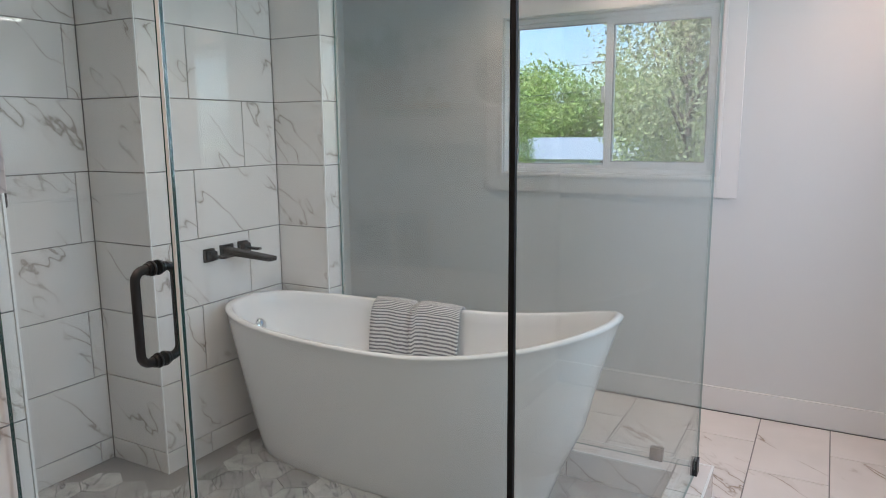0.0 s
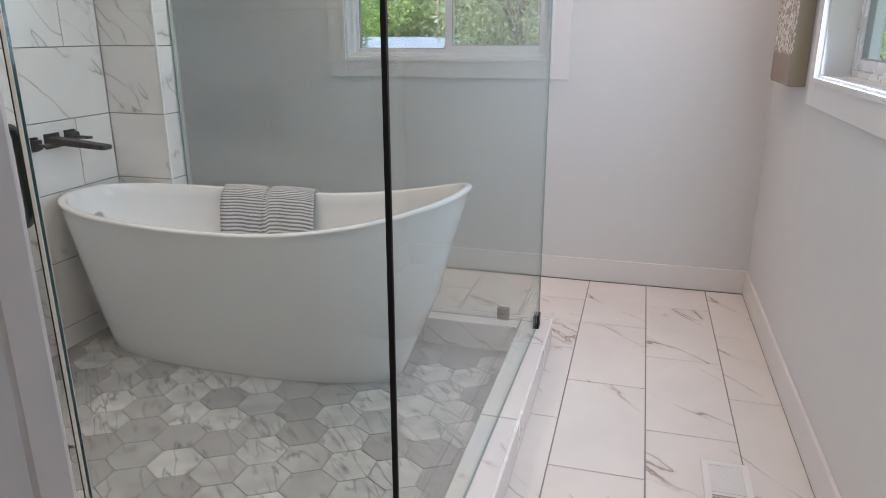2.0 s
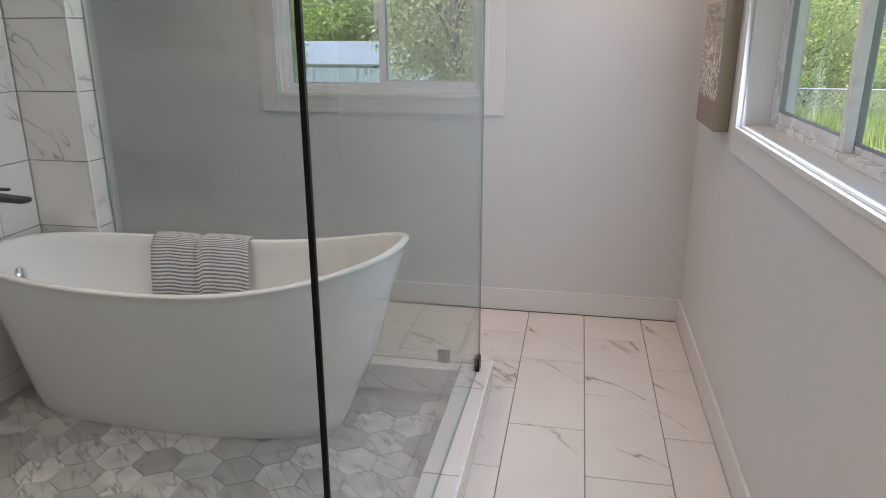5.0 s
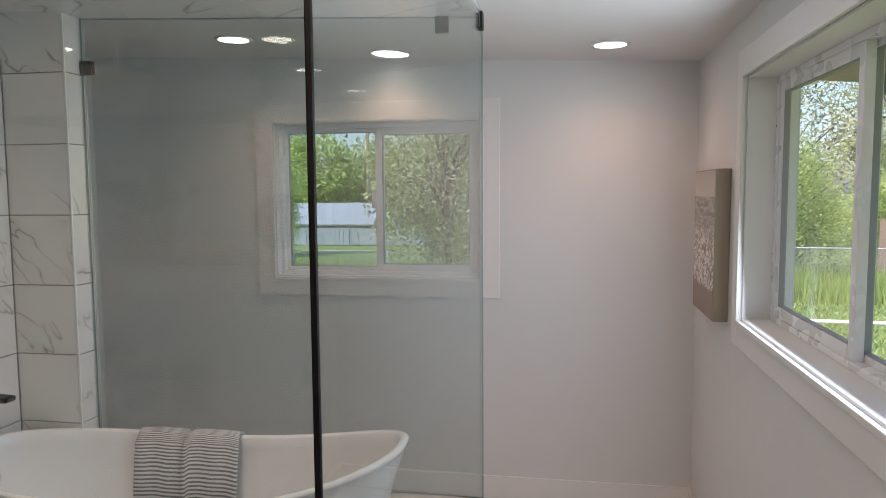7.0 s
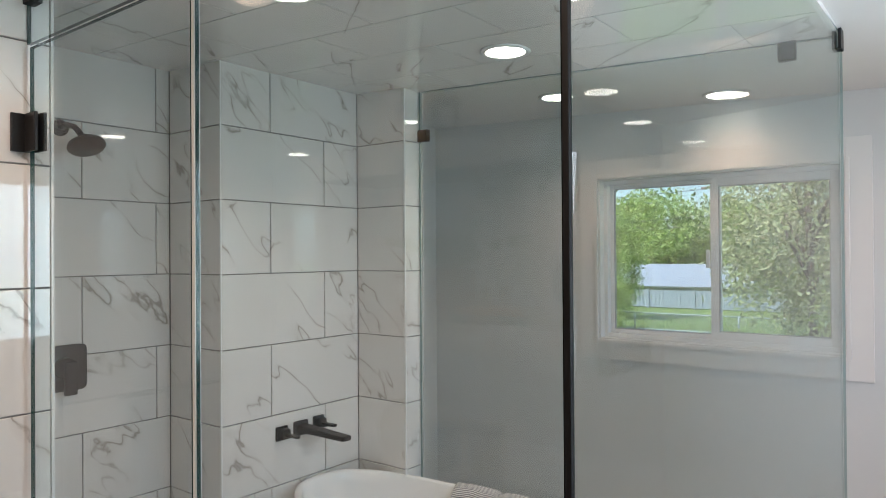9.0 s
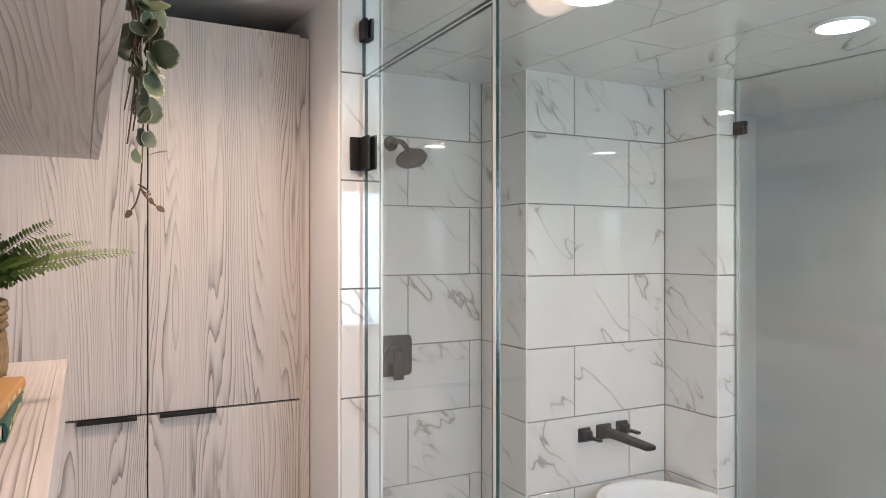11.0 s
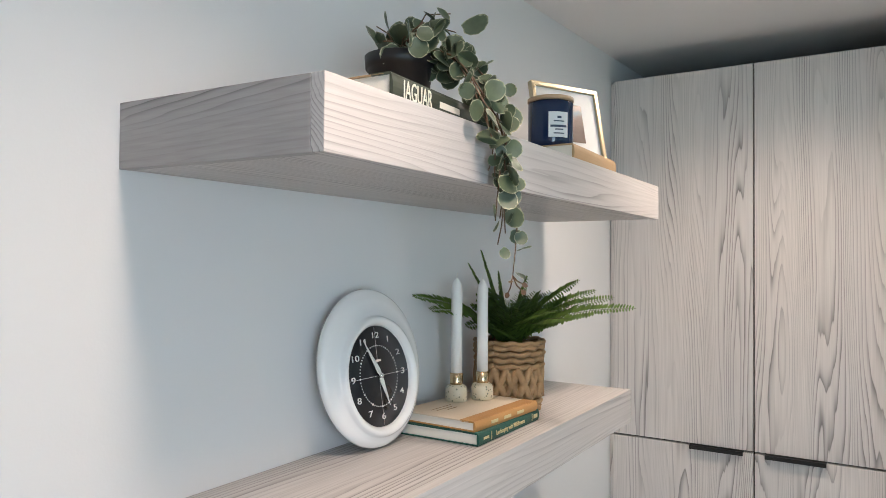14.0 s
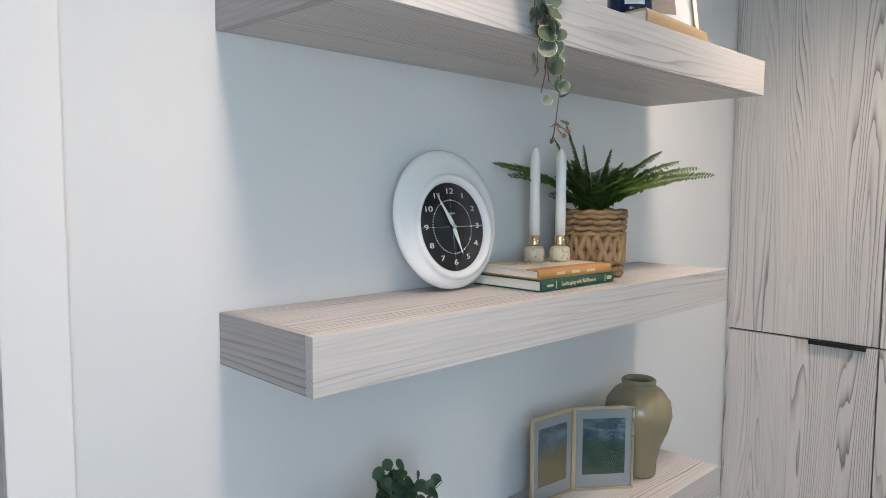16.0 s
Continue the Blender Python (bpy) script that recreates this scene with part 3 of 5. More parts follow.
door = thing("shower_door", (-1.25, GY0, KZ), "closed clear glass shower door with a black loop handle and black hinges", "shower door")
sheet("pane", box(-1.566, -0.892, GY0 - 0.005, GY0 + 0.005, 0.140, 2.186), door)
for z in (1.935, 0.36):
    bm = bmesh.new()
    quad_box(bm, XCOL + 0.0005, XCOL + 0.010, GY0 - 0.042, GY0 + 0.004, z, z + 0.092, 0.002)
    quad_box(bm, XCOL + 0.010, XCOL + 0.066, GY0 - 0.014, GY0 - 0.006, z, z + 0.092, 0.002)
    quad_box(bm, XCOL + 0.010, XCOL + 0.066, GY0 + 0.006, GY0 + 0.014, z, z + 0.092, 0.002)
    part("hinge", bm, "black_metal", door, "square black hinge")
bm = bmesh.new()
hx, zt, zb = -0.955, 1.183, 0.983
for s in (-1, 1):
    y = GY0 + s * 0.050
    pts = [(hx, GY0 + s * 0.006, zt), (hx, y - s * 0.022, zt)]
    pts += [(hx, y - s * 0.022 + s * 0.022 * math.sin(a), zt - 0.022 + 0.022 * math.cos(a)) for a in (0.4, 0.8, 1.2, 1.571)]
    pts += [(hx, y - s * 0.022 + s * 0.022 * math.cos(a), zb + 0.022 - 0.022 * math.sin(a)) for a in (0.0, 0.4, 0.8, 1.2, 1.571)]
    pts += [(hx, GY0 + s * 0.006, zb)]
    tube(pts, 0.0100, 14, bm)
    for z in (zt, zb):
        tube([(hx, GY0 + s * 0.0055, z), (hx, GY0 + s * 0.011, z)], 0.0165, 18, bm)
        tube([(hx, GY0 + s * 0.011, z), (hx, GY0 + s * 0.020, z)], 0.0132, 18, bm)
part("handle", bm, "black_metal", door, "black double loop handle")

# ---- bath ----
def bath():
    cx, cy = -1.242, 2.632
    ob = thing("bathtub", (cx, cy, 0), "white freestanding slipper bath with one raised end on hexagon tiles", "bathtub")
    n = 72

    def rim(i):
        a = 2 * math.pi * i / n
        c, s = math.cos(a), math.sin(a)
        p = 2.5
        k = (abs(c) ** p + abs(s) ** p) ** (-1 / p)
        x = k * c
        return x, k * s, 0.654 + 0.142 * max(0, x) ** 2.1 + 0.036 * max(0, -x) ** 2.2

    def ring(bm, fx, fy, fz, shift=0.0):
        out = []
        for i in range(n):
            x, y, z = rim(i)
            out.append(bm.verts.new((cx + shift + x * fx(x), cy + y * fy, fz(z, x))))
        return out
    bm = bmesh.new()
    rings = []
    # outer shell, from the foot to the rim
    for t in (0.0, 0.015, 0.1, 0.25, 0.45, 0.65, 0.82, 0.94, 0.99):
        s = t ** 0.92
        L1 = (0.694 + (0.898 - 0.694) * s) - (0.006 if t == 0 else 0)
        W1 = (0.208 + (0.364 - 0.208) * s) - (0.006 if t == 0 else 0)
        rings.append(ring(bm, lambda x, L1=L1: L1, W1, lambda z, x, t=t: z * t, -0.067 + 0.072 * s))
    # rounded rim
    for out, up in ((0.004, 0.998), (0.0, 1.008), (-0.010, 1.013), (-0.024, 1.010), (-0.032, 0.998)):
        rings.append(ring(bm, lambda x, o=out: 0.898 + o, 0.364 + out, lambda z, x, u=up: z * u, 0.005))
    # basin
    for t, d in ((0.93, 0.038), (0.75, 0.060), (0.5, 0.105), (0.3, 0.165), (0.2, 0.23), (0.17, 0.32)):
        rings.append(ring(bm, lambda x, d=d: 0.898 - d * 1.12, max(0.05, 0.364 - d * 0.72), lambda z, x, t=t: (0.66 + (z - 0.66) * t) * t, 0.0))
    for a, b in zip(rings, rings[1:]):
        for i in range(n):
            bm.faces.new((a[i], a[(i + 1) % n], b[(i + 1) % n], b[i]))
    bm.faces.new(rings[0][::-1])
    bm.faces.new(rings[-1])
    for f in bm.faces:
        f.smooth = True
    part("tub_shell", bm, "acrylic", ob)
    # caulk line at the foot
    bm = bmesh.new()
    lo = ring(bm, lambda x: 0.696, 0.210, lambda z, x: 0.0005, -0.067)
    hi = ring(bm, lambda x: 0.689, 0.203, lambda z, x: 0.006, -0.067)
    for i in range(n):
        bm.faces.new((lo[i], lo[(i + 1) % n], hi[(i + 1) % n], hi[i]))
    part("caulk", bm, "white_metal", ob)
    # chrome overflow at the tap end
    bm = lathe([(0.004, 0.0), (0.030, 0.0), (0.032, 0.004), (0.026, 0.011), (0.002, 0.013)], (0, 0, 0), 24)
    moved(bm, Matrix.Translation((-1.985, 2.578, 0.585)) @ Matrix.Rotation(radians(68), 4, "Y"))
    part("overflow", bm, "chrome", ob, "chrome overflow rosette")
    return ob


bath()


def towel():
    ob = thing("towel", (-1.375, 2.985, 0.67), "grey and white striped hand towel folded over the bath rim", "towel")
    for k, (x0, x1) in enumerate(((-1.592, -1.358), (-1.372, -1.130))):
        bm = bmesh.new()
        uv = bm.loops.layers.uv.new("UVMap")
        path = [(2.892, 0.385), (2.900, 0.47), (2.910, 0.56), (2.926, 0.630), (2.944, 0.664), (2.967, 0.676), (2.990, 0.668), (3.001, 0.645), (3.001, 0.59), (3.000, 0.51)]
        cols = 14
        grid = []
        for i in range(cols + 1):
            x = x0 + (x1 - x0) * i / cols
            col = []
            for j, (y, z) in enumerate(path):
                ripple = 0.004 * math.sin(i * 0.9 + k) * (1 if j < 5 else 0.3)
                sag = 0.006 * math.sin(i / cols * math.pi) - 0.012 * (abs(i / cols - (1 - k)) < 0.12)
                col.append(bm.verts.new((x + 0.012 * (j < 4) * (0.5 - i / cols) * -1, y - 0.006 * k - ripple, z + sag + 0.004 * k)))
            grid.append(col)
        for i in range(cols):
            for j in range(len(path) - 1):
                f = bm.faces.new((grid[i][j], grid[i + 1][j], grid[i + 1][j + 1], grid[i][j + 1]))
                f.smooth = True
                for loop, (u, v) in zip(f.loops, ((i, j), (i + 1, j), (i + 1, j + 1), (i, j + 1))):
                    loop[uv].uv = (u / cols, v / (len(path) - 1))
        o = part("fold", bm, "towel_cloth", ob)
        m = o.modifiers.new("thick", "SOLIDIFY")
        m.thickness, m.offset = 0.011, 0.0
    return ob


towel()

# ---- bath tap and shower fittings ----
def bath_tap():
    ob = thing("bath_tap", (XTAP, 2.58, 0.92), "matt black wall-mounted bath tap with two square handles on marble tile", "tap")
    for y, z in ((2.440, 0.921), (2.648, 0.929)):
        bm = box(XTAP + 0.0005, XTAP + 0.012, y - 0.030, y + 0.030, z - 0.030, z + 0.030, 0.003)
        quad_box(bm, XTAP + 0.012, XTAP + 0.040, y - 0.021, y + 0.021, z - 0.021, z + 0.021, 0.004)
        h = part("handle", bm, "black_metal", ob)
        part("lever", box(XTAP + 0.040, XTAP + 0.115, y - 0.011, y + 0.011, z - 0.007, z + 0.005, 0.003), "black_metal", h)
    y, z = 2.545, 0.924
    part("rosette", box(XTAP + 0.0005, XTAP + 0.014, y - 0.038, y + 0.038, z - 0.032, z + 0.032, 0.003), "black_metal", ob)
    bm = bmesh.new()
    vs = quad_box(bm, XTAP + 0.012, XTAP + 0.225, y - 0.026, y + 0.026, z - 0.012, z + 0.018)
    for v in vs:
        if v.co.x > XTAP + 0.1:
            v.co.z -= 0.038 if v.co.z > z else 0.028
            v.co.y += 0.070
    bmesh.ops.bevel(bm, geom=bm.edges[:], offset=0.003, segments=2, affect="EDGES")
    part("spout", bm, "black_metal", ob)


bath_tap()


def shower_fittings():
    ob = thing("overhead_shower", (XHEAD, 1.695, 2.17), "dark bronze round shower rose on a short bent arm", "shower")
    y, z = 1.695, 2.170
    bm = lathe([(0.004, 0), (0.032, 0), (0.031, 0.006), (0.014, 0.014)], (0, 0, 0), 24)
    part("flange", moved(bm, Matrix.Translation((XHEAD + 0.0005, y, z)) @ Matrix.Rotation(radians(90), 4, "Y")), "bronze_metal", ob)
    part("arm", tube([(XHEAD + 0.010, y, z), (XHEAD + 0.06, y + 0.002, z + 0.004), (XHEAD + 0.105, y + 0.008, z - 0.008), (XHEAD + 0.135, y + 0.014, z - 0.035)], 0.011, 12), "bronze_metal", ob)
    bm = lathe([(0.062, 0.0), (0.066, 0.006), (0.063, 0.014), (0.038, 0.026), (0.016, 0.040), (0.014, 0.052)], (0, 0, 0), 32)
    part("rose", moved(bm, Matrix.Translation((XHEAD + 0.165, y + 0.024, z - 0.088)) @ Matrix.Rotation(radians(-28), 4, "Y")), "bronze_metal", ob)
    ob = thing("shower_valve", (XHEAD, 1.705, 1.26), "dark bronze square shower valve plate with a lever", "valve")
    bm = bmesh.new()
    corner = [(1.705 + sy * 0.063 + 0.022 * math.cos(a), 1.263 + sz * 0.065 + 0.022 * math.sin(a)) for sy, sz, a0 in ((1, 1, 0.0), (-1, 1, 1.571), (-1, -1, 3.142), (1, -1, 4.712)) for a in (a0, a0 + 0.39, a0 + 0.785, a0 + 1.18, a0 + 1.571)]
    lo = [bm.verts.new((XHEAD + 0.0005, y, z)) for y, z in corner]
    hi = [bm.verts.new((XHEAD + 0.010, y, z)) for y, z in corner]
    for i in range(len(corner)):
        k = (i + 1) % len(corner)
        bm.faces.new((lo[i], lo[k], hi[k], hi[i]))
    bm.faces.new(hi)
    bm.faces.new(lo[::-1])
    part("plate", bm, "bronze_metal", ob)
    bm = lathe([(0.040, 0), (0.038, 0.020), (0.030, 0.034)], (0, 0, 0), 28)
    part("hub", moved(bm, Matrix.Translation((XHEAD + 0.010, 1.705, 1.265)) @ Matrix.Rotation(radians(90), 4, "Y")), "bronze_metal", ob)
    part("lever", box(XHEAD + 0.038, XHEAD + 0.056, 1.690, 1.735, 1.165, 1.290, 0.006), "bronze_metal", ob)
    ob = thing("floor_drain", (-1.545, 1.752, 0.0), "small round stainless drain set in the hexagon tiles", "drain")
    part("rim", lathe([(0.030, 0.005), (0.055, 0.005), (0.055, 0.0075), (0.030, 0.0075)], (-1.545, 1.752, 0), 28, False), "chrome", ob)
    bm = lathe([(0.048, 0.0045), (0.048, 0.0068), (0.002, 0.0070)], (-1.545, 1.752, 0), 28)
    part("grate", bm, "steel_vent", ob)
    bm = bmesh.new()
    for i in range(-3, 4):
        for j in range(-3, 4):
            if i * i + j * j < 11:
                quad_box(bm, -1.545 + i * 0.012 - 0.003, -1.545 + i * 0.012 + 0.003, 1.752 + j * 0.012 - 0.003, 1.752 + j * 0.012 + 0.003, 0.0069, 0.0076)
    part("holes", bm, "dark_gap", ob)


shower_fittings()

# ---- downlights ----
def downlight(x, y, watts, colour=(1.0, 0.70, 0.47)):
    z = high(x) - (0.012 if (XHEAD < x < GX and GY0 < y < GY1) else 0.0)
    ob = thing("downlight", (x, y, z), "lit round recessed downlight with a white rim", "ceiling light", "ceiling downlights")
    part("rim", lathe([(0.072, 0.001), (0.090, -0.001), (0.092, -0.005), (0.078, -0.009), (0.072, -0.007)], (x, y, z), 36, False), "white_metal", ob)
    part("lens", lathe([(0.074, -0.0035), (0.073, -0.006), (0.02, -0.0065)], (x, y, z), 36), "lamp_disc", ob)
    lamp = new("downlight_beam", bpy.data.lights.new("downlight_beam", "SPOT"))
    lamp.data.energy, lamp.data.color, lamp.data.shadow_soft_size = watts, colour, 0.07
    lamp.data.spot_size, lamp.data.spot_blend = radians(150), 1.0
    lamp.matrix_world = look((x, y, z - 0.02), (x, y, 0))


# the downlight at (0.36, 2.10) is an added weak fill, its fitting unseen
for at in ((-1.11, 2.62), (-1.28, 1.77), (-1.365, 3.48), (-0.687, 3.80), (0.413, 3.59), (0.36, 2.10), (-1.28, 0.80), (-0.17, 0.88)):
    downlight(at[0], at[1], colour=(1.0, 0.55, 0.31) if at[1] > 3.4 else (1.0, 0.70, 0.47), watts={0.80: 25, 0.88: 26, 2.10: 5, 3.59: 10, 3.80: 7, 3.48: 12}.get(at[1], 19))

# ---- tall cabinet ----
def cabinet():
    ob = thing("tall_cabinet", (-2.15, 0.70, 0), "tall white-washed wood cabinet with four flat doors and black edge pulls", "cabinet")
    xf = -1.850
    part("carcass", box(XHEAD + 0.002, xf - 0.022, YS + 0.003, 1.135, 0.0, 2.362, 0.001), "wood_upright", ob)
    part("side_filler", box(xf - 0.021, xf - 0.004, 1.1165, 1.146, 0.0, 2.366, 0.001), "wood_upright", ob)
    part("wall_filler", box(xf - 0.021, xf - 0.006, YS + 0.002, YS + 0.011, 0.0, 2.366, 0.001), "wood_upright", ob)
    part("shadow_gap", box(xf - 0.0215, xf - 0.016, YS + 0.011, 1.1165, 0.02, 2.360), "dark_gap", ob)
    for y0, y1, hp in ((0.2745, 0.6835, (0.511, 0.658)), (0.6875, 1.1145, (0.716, 0.867))):
        part("upper_door", box(xf - 0.020, xf, y0, y1, 1.2615, 2.372, 0.0012), "wood_upright", ob)
        d = part("lower_door", box(xf - 0.020, xf, y0, y1, 0.10, 1.2560, 0.0012), "wood_upright", ob)
        bm = box(xf - 0.018, xf + 0.016, hp[0], hp[1], 1.2562, 1.2592)
        quad_box(bm, xf + 0.013, xf + 0.016, hp[0], hp[1], 1.248, 1.2562)
        part("edge_pull", bm, "black_metal", d, "black metal edge pull")
    part("plinth", box(xf - 0.06, xf - 0.045, YS + 0.004, 1.134, 0.0, 0.098), "wood_upright", ob)


cabinet()

# ---- floating shelves ----
def shelf(x0, x1, y1, z0, z1, label, slant=0.0):
    ob = thing("floating_shelf", ((x0 + x1) / 2, YS, z0), label, "shelf", "floating shelves")
    def cut(bm):
        """The free end is cut slightly out of square."""
        for v in bm.verts:
            if v.co.x > (x0 + x1) / 2:
                v.co.x -= slant * (v.co.y - YS) / (y1 - YS)
        return bm
    part("board", cut(box(x0 + 0.0005, x1 - 0.014, YS + 0.0005, y1 - 0.0165, z0, z1, 0.0008)), "wood_level", ob)
    part("front_edge", cut(box(x0, x1, y1 - 0.016, y1, z0 - 0.0005, z1 + 0.0005, 0.0010)), "wood_level", ob)
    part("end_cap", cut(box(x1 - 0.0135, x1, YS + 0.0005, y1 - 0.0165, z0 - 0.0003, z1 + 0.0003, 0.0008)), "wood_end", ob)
    return ob


shelf(-1.330, -0.163, 0.555, 1.898, 1.973, "thick white-washed wood floating shelf under a trailing plant", 0.016)
shelf(-1.302, -0.160, 0.500, 1.427, 1.502, "thick white-washed wood floating shelf carrying clock, books and fern")
shelf(-1.302, -0.160, 0.500, 0.955, 1.030, "thick white-washed wood floating shelf carrying a vase and folding frame")

# ---- canvas on the side wall ----
ob = thing("canvas_picture", (0.848, 3.485, 1.15), "beach canvas picture with linen edges hung on the wall", "picture")
part("stretcher", box(0.8195, 0.879, 3.264, 3.705, 1.151, 1.781, 0.003), "linen_edge", ob, "linen-wrapped deep edges")
part("print", box(0.8165, 0.8196, 3.270, 3.699, 1.157, 1.775), "canvas_print", ob, "sea foam on sand under a pale sky")

# ---- floor vent ----
ob = thing("floor_vent", (0.614, 2.125, 0), "white metal floor register in the marble tile", "floor vent")
vx0, vx1, vy0, vy1 = 0.541, 0.687, 1.948, 2.302
bm = bmesh.new()
for p in ((vx0, vx0 + 0.022, vy0, vy1), (vx1 - 0.022, vx1, vy0, vy1), (vx0 + 0.022, vx1 - 0.022, vy0, vy0 + 0.022), (vx0 + 0.022, vx1 - 0.022, vy1 - 0.022, vy1), (vx0 + 0.022, vx1 - 0.022, 2.118, 2.132)):
    quad_box(bm, *p, 0.0002, 0.006, 0.001)
part("frame", bm, "steel_vent", ob)
part("duct", box(vx0 + 0.02, vx1 - 0.02, vy0 + 0.02, vy1 - 0.02, 0.0002, 0.0012), "dark_gap", ob)
for y0, y1, tilt in ((vy0 + 0.024, 2.116, 0.002), (2.134, vy1 - 0.024, 0.006)):
    for i in range(11):
        y = y0 + (y1 - y0) * (i + 0.5) / 11
        bm = bmesh.new()
        vs = quad_box(bm, vx0 + 0.022, vx1 - 0.022, y - 0.0012, y + 0.0012, 0.0012, 0.0052)
        for v in vs:
            v.co.y += tilt * (v.co.z > 0.003)
        part("slat", bm, "steel_vent", ob)

# ---- things on the shelves ----
S1, S2, S3 = 1.9738, 1.5028, 1.0308


def disc_to(bm, at, tilt, turn=0.0):
    """Turns a body built along +z so that it faces +y, leaning back by tilt degrees, turned by turn degrees."""
    return moved(bm, Matrix.Translation(at) @ Matrix.Rotation(radians(turn), 4, "Z") @ Matrix.Rotation(radians(-90 + tilt), 4, "X") @ Matrix.Rotation(radians(180), 4, "Z"))


def clock():
    r, tilt = 0.125, 9.0
    at = (-0.574, 0.305, S2 + 0.1245)
    ob = thing("clock", (-0.574, 0.32, S2), "round glossy white clock with a black dial leaning on the wall", "clock")
    drop = 0.0145

    def low(bm):
        """The dial sits below the middle of the case."""
        for v in bm.verts:
            r = math.hypot(v.co.x, v.co.y)
            v.co.y -= drop * min(1.0, max(0.0, (0.119 - r) / 0.022)) if v.co.z > -0.005 else 0.0
        return bm
    part("case", disc_to(low(lathe([(0.06, -0.016), (0.105, -0.014), (0.120, -0.006), (0.125, 0.002), (0.1235, 0.007), (0.119, 0.0105), (0.110, 0.0130), (0.0965, 0.0150), (0.0940, 0.0175), (0.0925, 0.0225), (0.0890, 0.0250), (0.0855, 0.0245), (0.0800, 0.0190), (0.0788, 0.0150), (0.0786, 0.0110)], (0, 0, 0), 96)), at, tilt), "clock_white", ob)
    part("dial", disc_to(low(lathe([(0.0795, 0.0125), (0.0790, 0.0135), (0.01, 0.0135)], (0, 0, 0), 64)), at, tilt), "clock_black", ob, "black dial")
    for h in range(1, 13):
        a = radians(90 - 30 * h)
        bm = words(str(h), 0.0170)
        moved(bm, Matrix.Translation((0.0635 * math.cos(a), 0.0635 * math.sin(a), 0.0142)) @ Matrix.Diagonal((1.30, 0.80, 1, 1)))
        part("numeral", disc_to(moved(bm, Matrix.Translation((0, -drop, 0))), at, tilt), "clock_mark", ob, "white numeral")
    bm = bmesh.new()
    for m in range(60):
        a, w = radians(6 * m), 0.00085 if m % 5 else 0.0014
        c = (0.0475 * math.cos(a), 0.0475 * math.sin(a))
        quad_box(bm, c[0] - w, c[0] + w, c[1] - w, c[1] + w, 0.0137, 0.0144)
    part("minute_dots", disc_to(moved(bm, Matrix.Translation((0, -drop, 0))), at, tilt), "clock_mark", ob)
    bm = bmesh.new()
    quad_box(bm, -0.077, 0.077, -0.0003, 0.0004, 0.0136, 0.0139)
    quad_box(bm, -0.0004, 0.0004, -0.077, 0.077, 0.0136, 0.0139)
    part("cross_lines", disc_to(moved(bm, Matrix.Translation((0, -drop, 0))), at, tilt), "chrome", ob)
    part("maker_mark", disc_to(box(-0.009, 0.009, 0.022 - drop, 0.0255 - drop, 0.0136, 0.0142), at, tilt), "chrome", ob)
    for angle, length, width, z in ((329, 0.069, 0.0085, 0.0175), (161, 0.052, 0.0088, 0.0158)):
        bm = bmesh.new()
        a = radians(90 - angle)
        u, v = Vector((math.cos(a), math.sin(a), 0)), Vector((-math.sin(a), math.cos(a), 0))
        for q0, q1, q2, q3 in (((-0.012, 0), (0.010, 1), (length, 0), (0.010, -1)),):
            lo = [bm.verts.new(u * q[0] + v * q[1] * width / 2 + Vector((0, 0, z))) for q in (q0, q1, q2, q3)]
            hi = [bm.verts.new(w.co + Vector((0, 0, 0.0012))) for w in lo]
            bm.faces.new(lo[::-1])
            bm.faces.new(hi)
            for i in range(4):
                bm.faces.new((lo[i], lo[(i + 1) % 4], hi[(i + 1) % 4], hi[i]))
        part("hour_hand" if length < 0.06 else "minute_hand", disc_to(moved(bm, Matrix.Translation((0, -drop, 0))), at, tilt), "clock_mark", ob, "pointed silver pointer")
    part("hub", disc_to(lathe([(0.004, 0.0135), (0.004, 0.021), (0.001, 0.022)], (0, -drop, 0), 16), at, tilt), "chrome", ob)


clock()


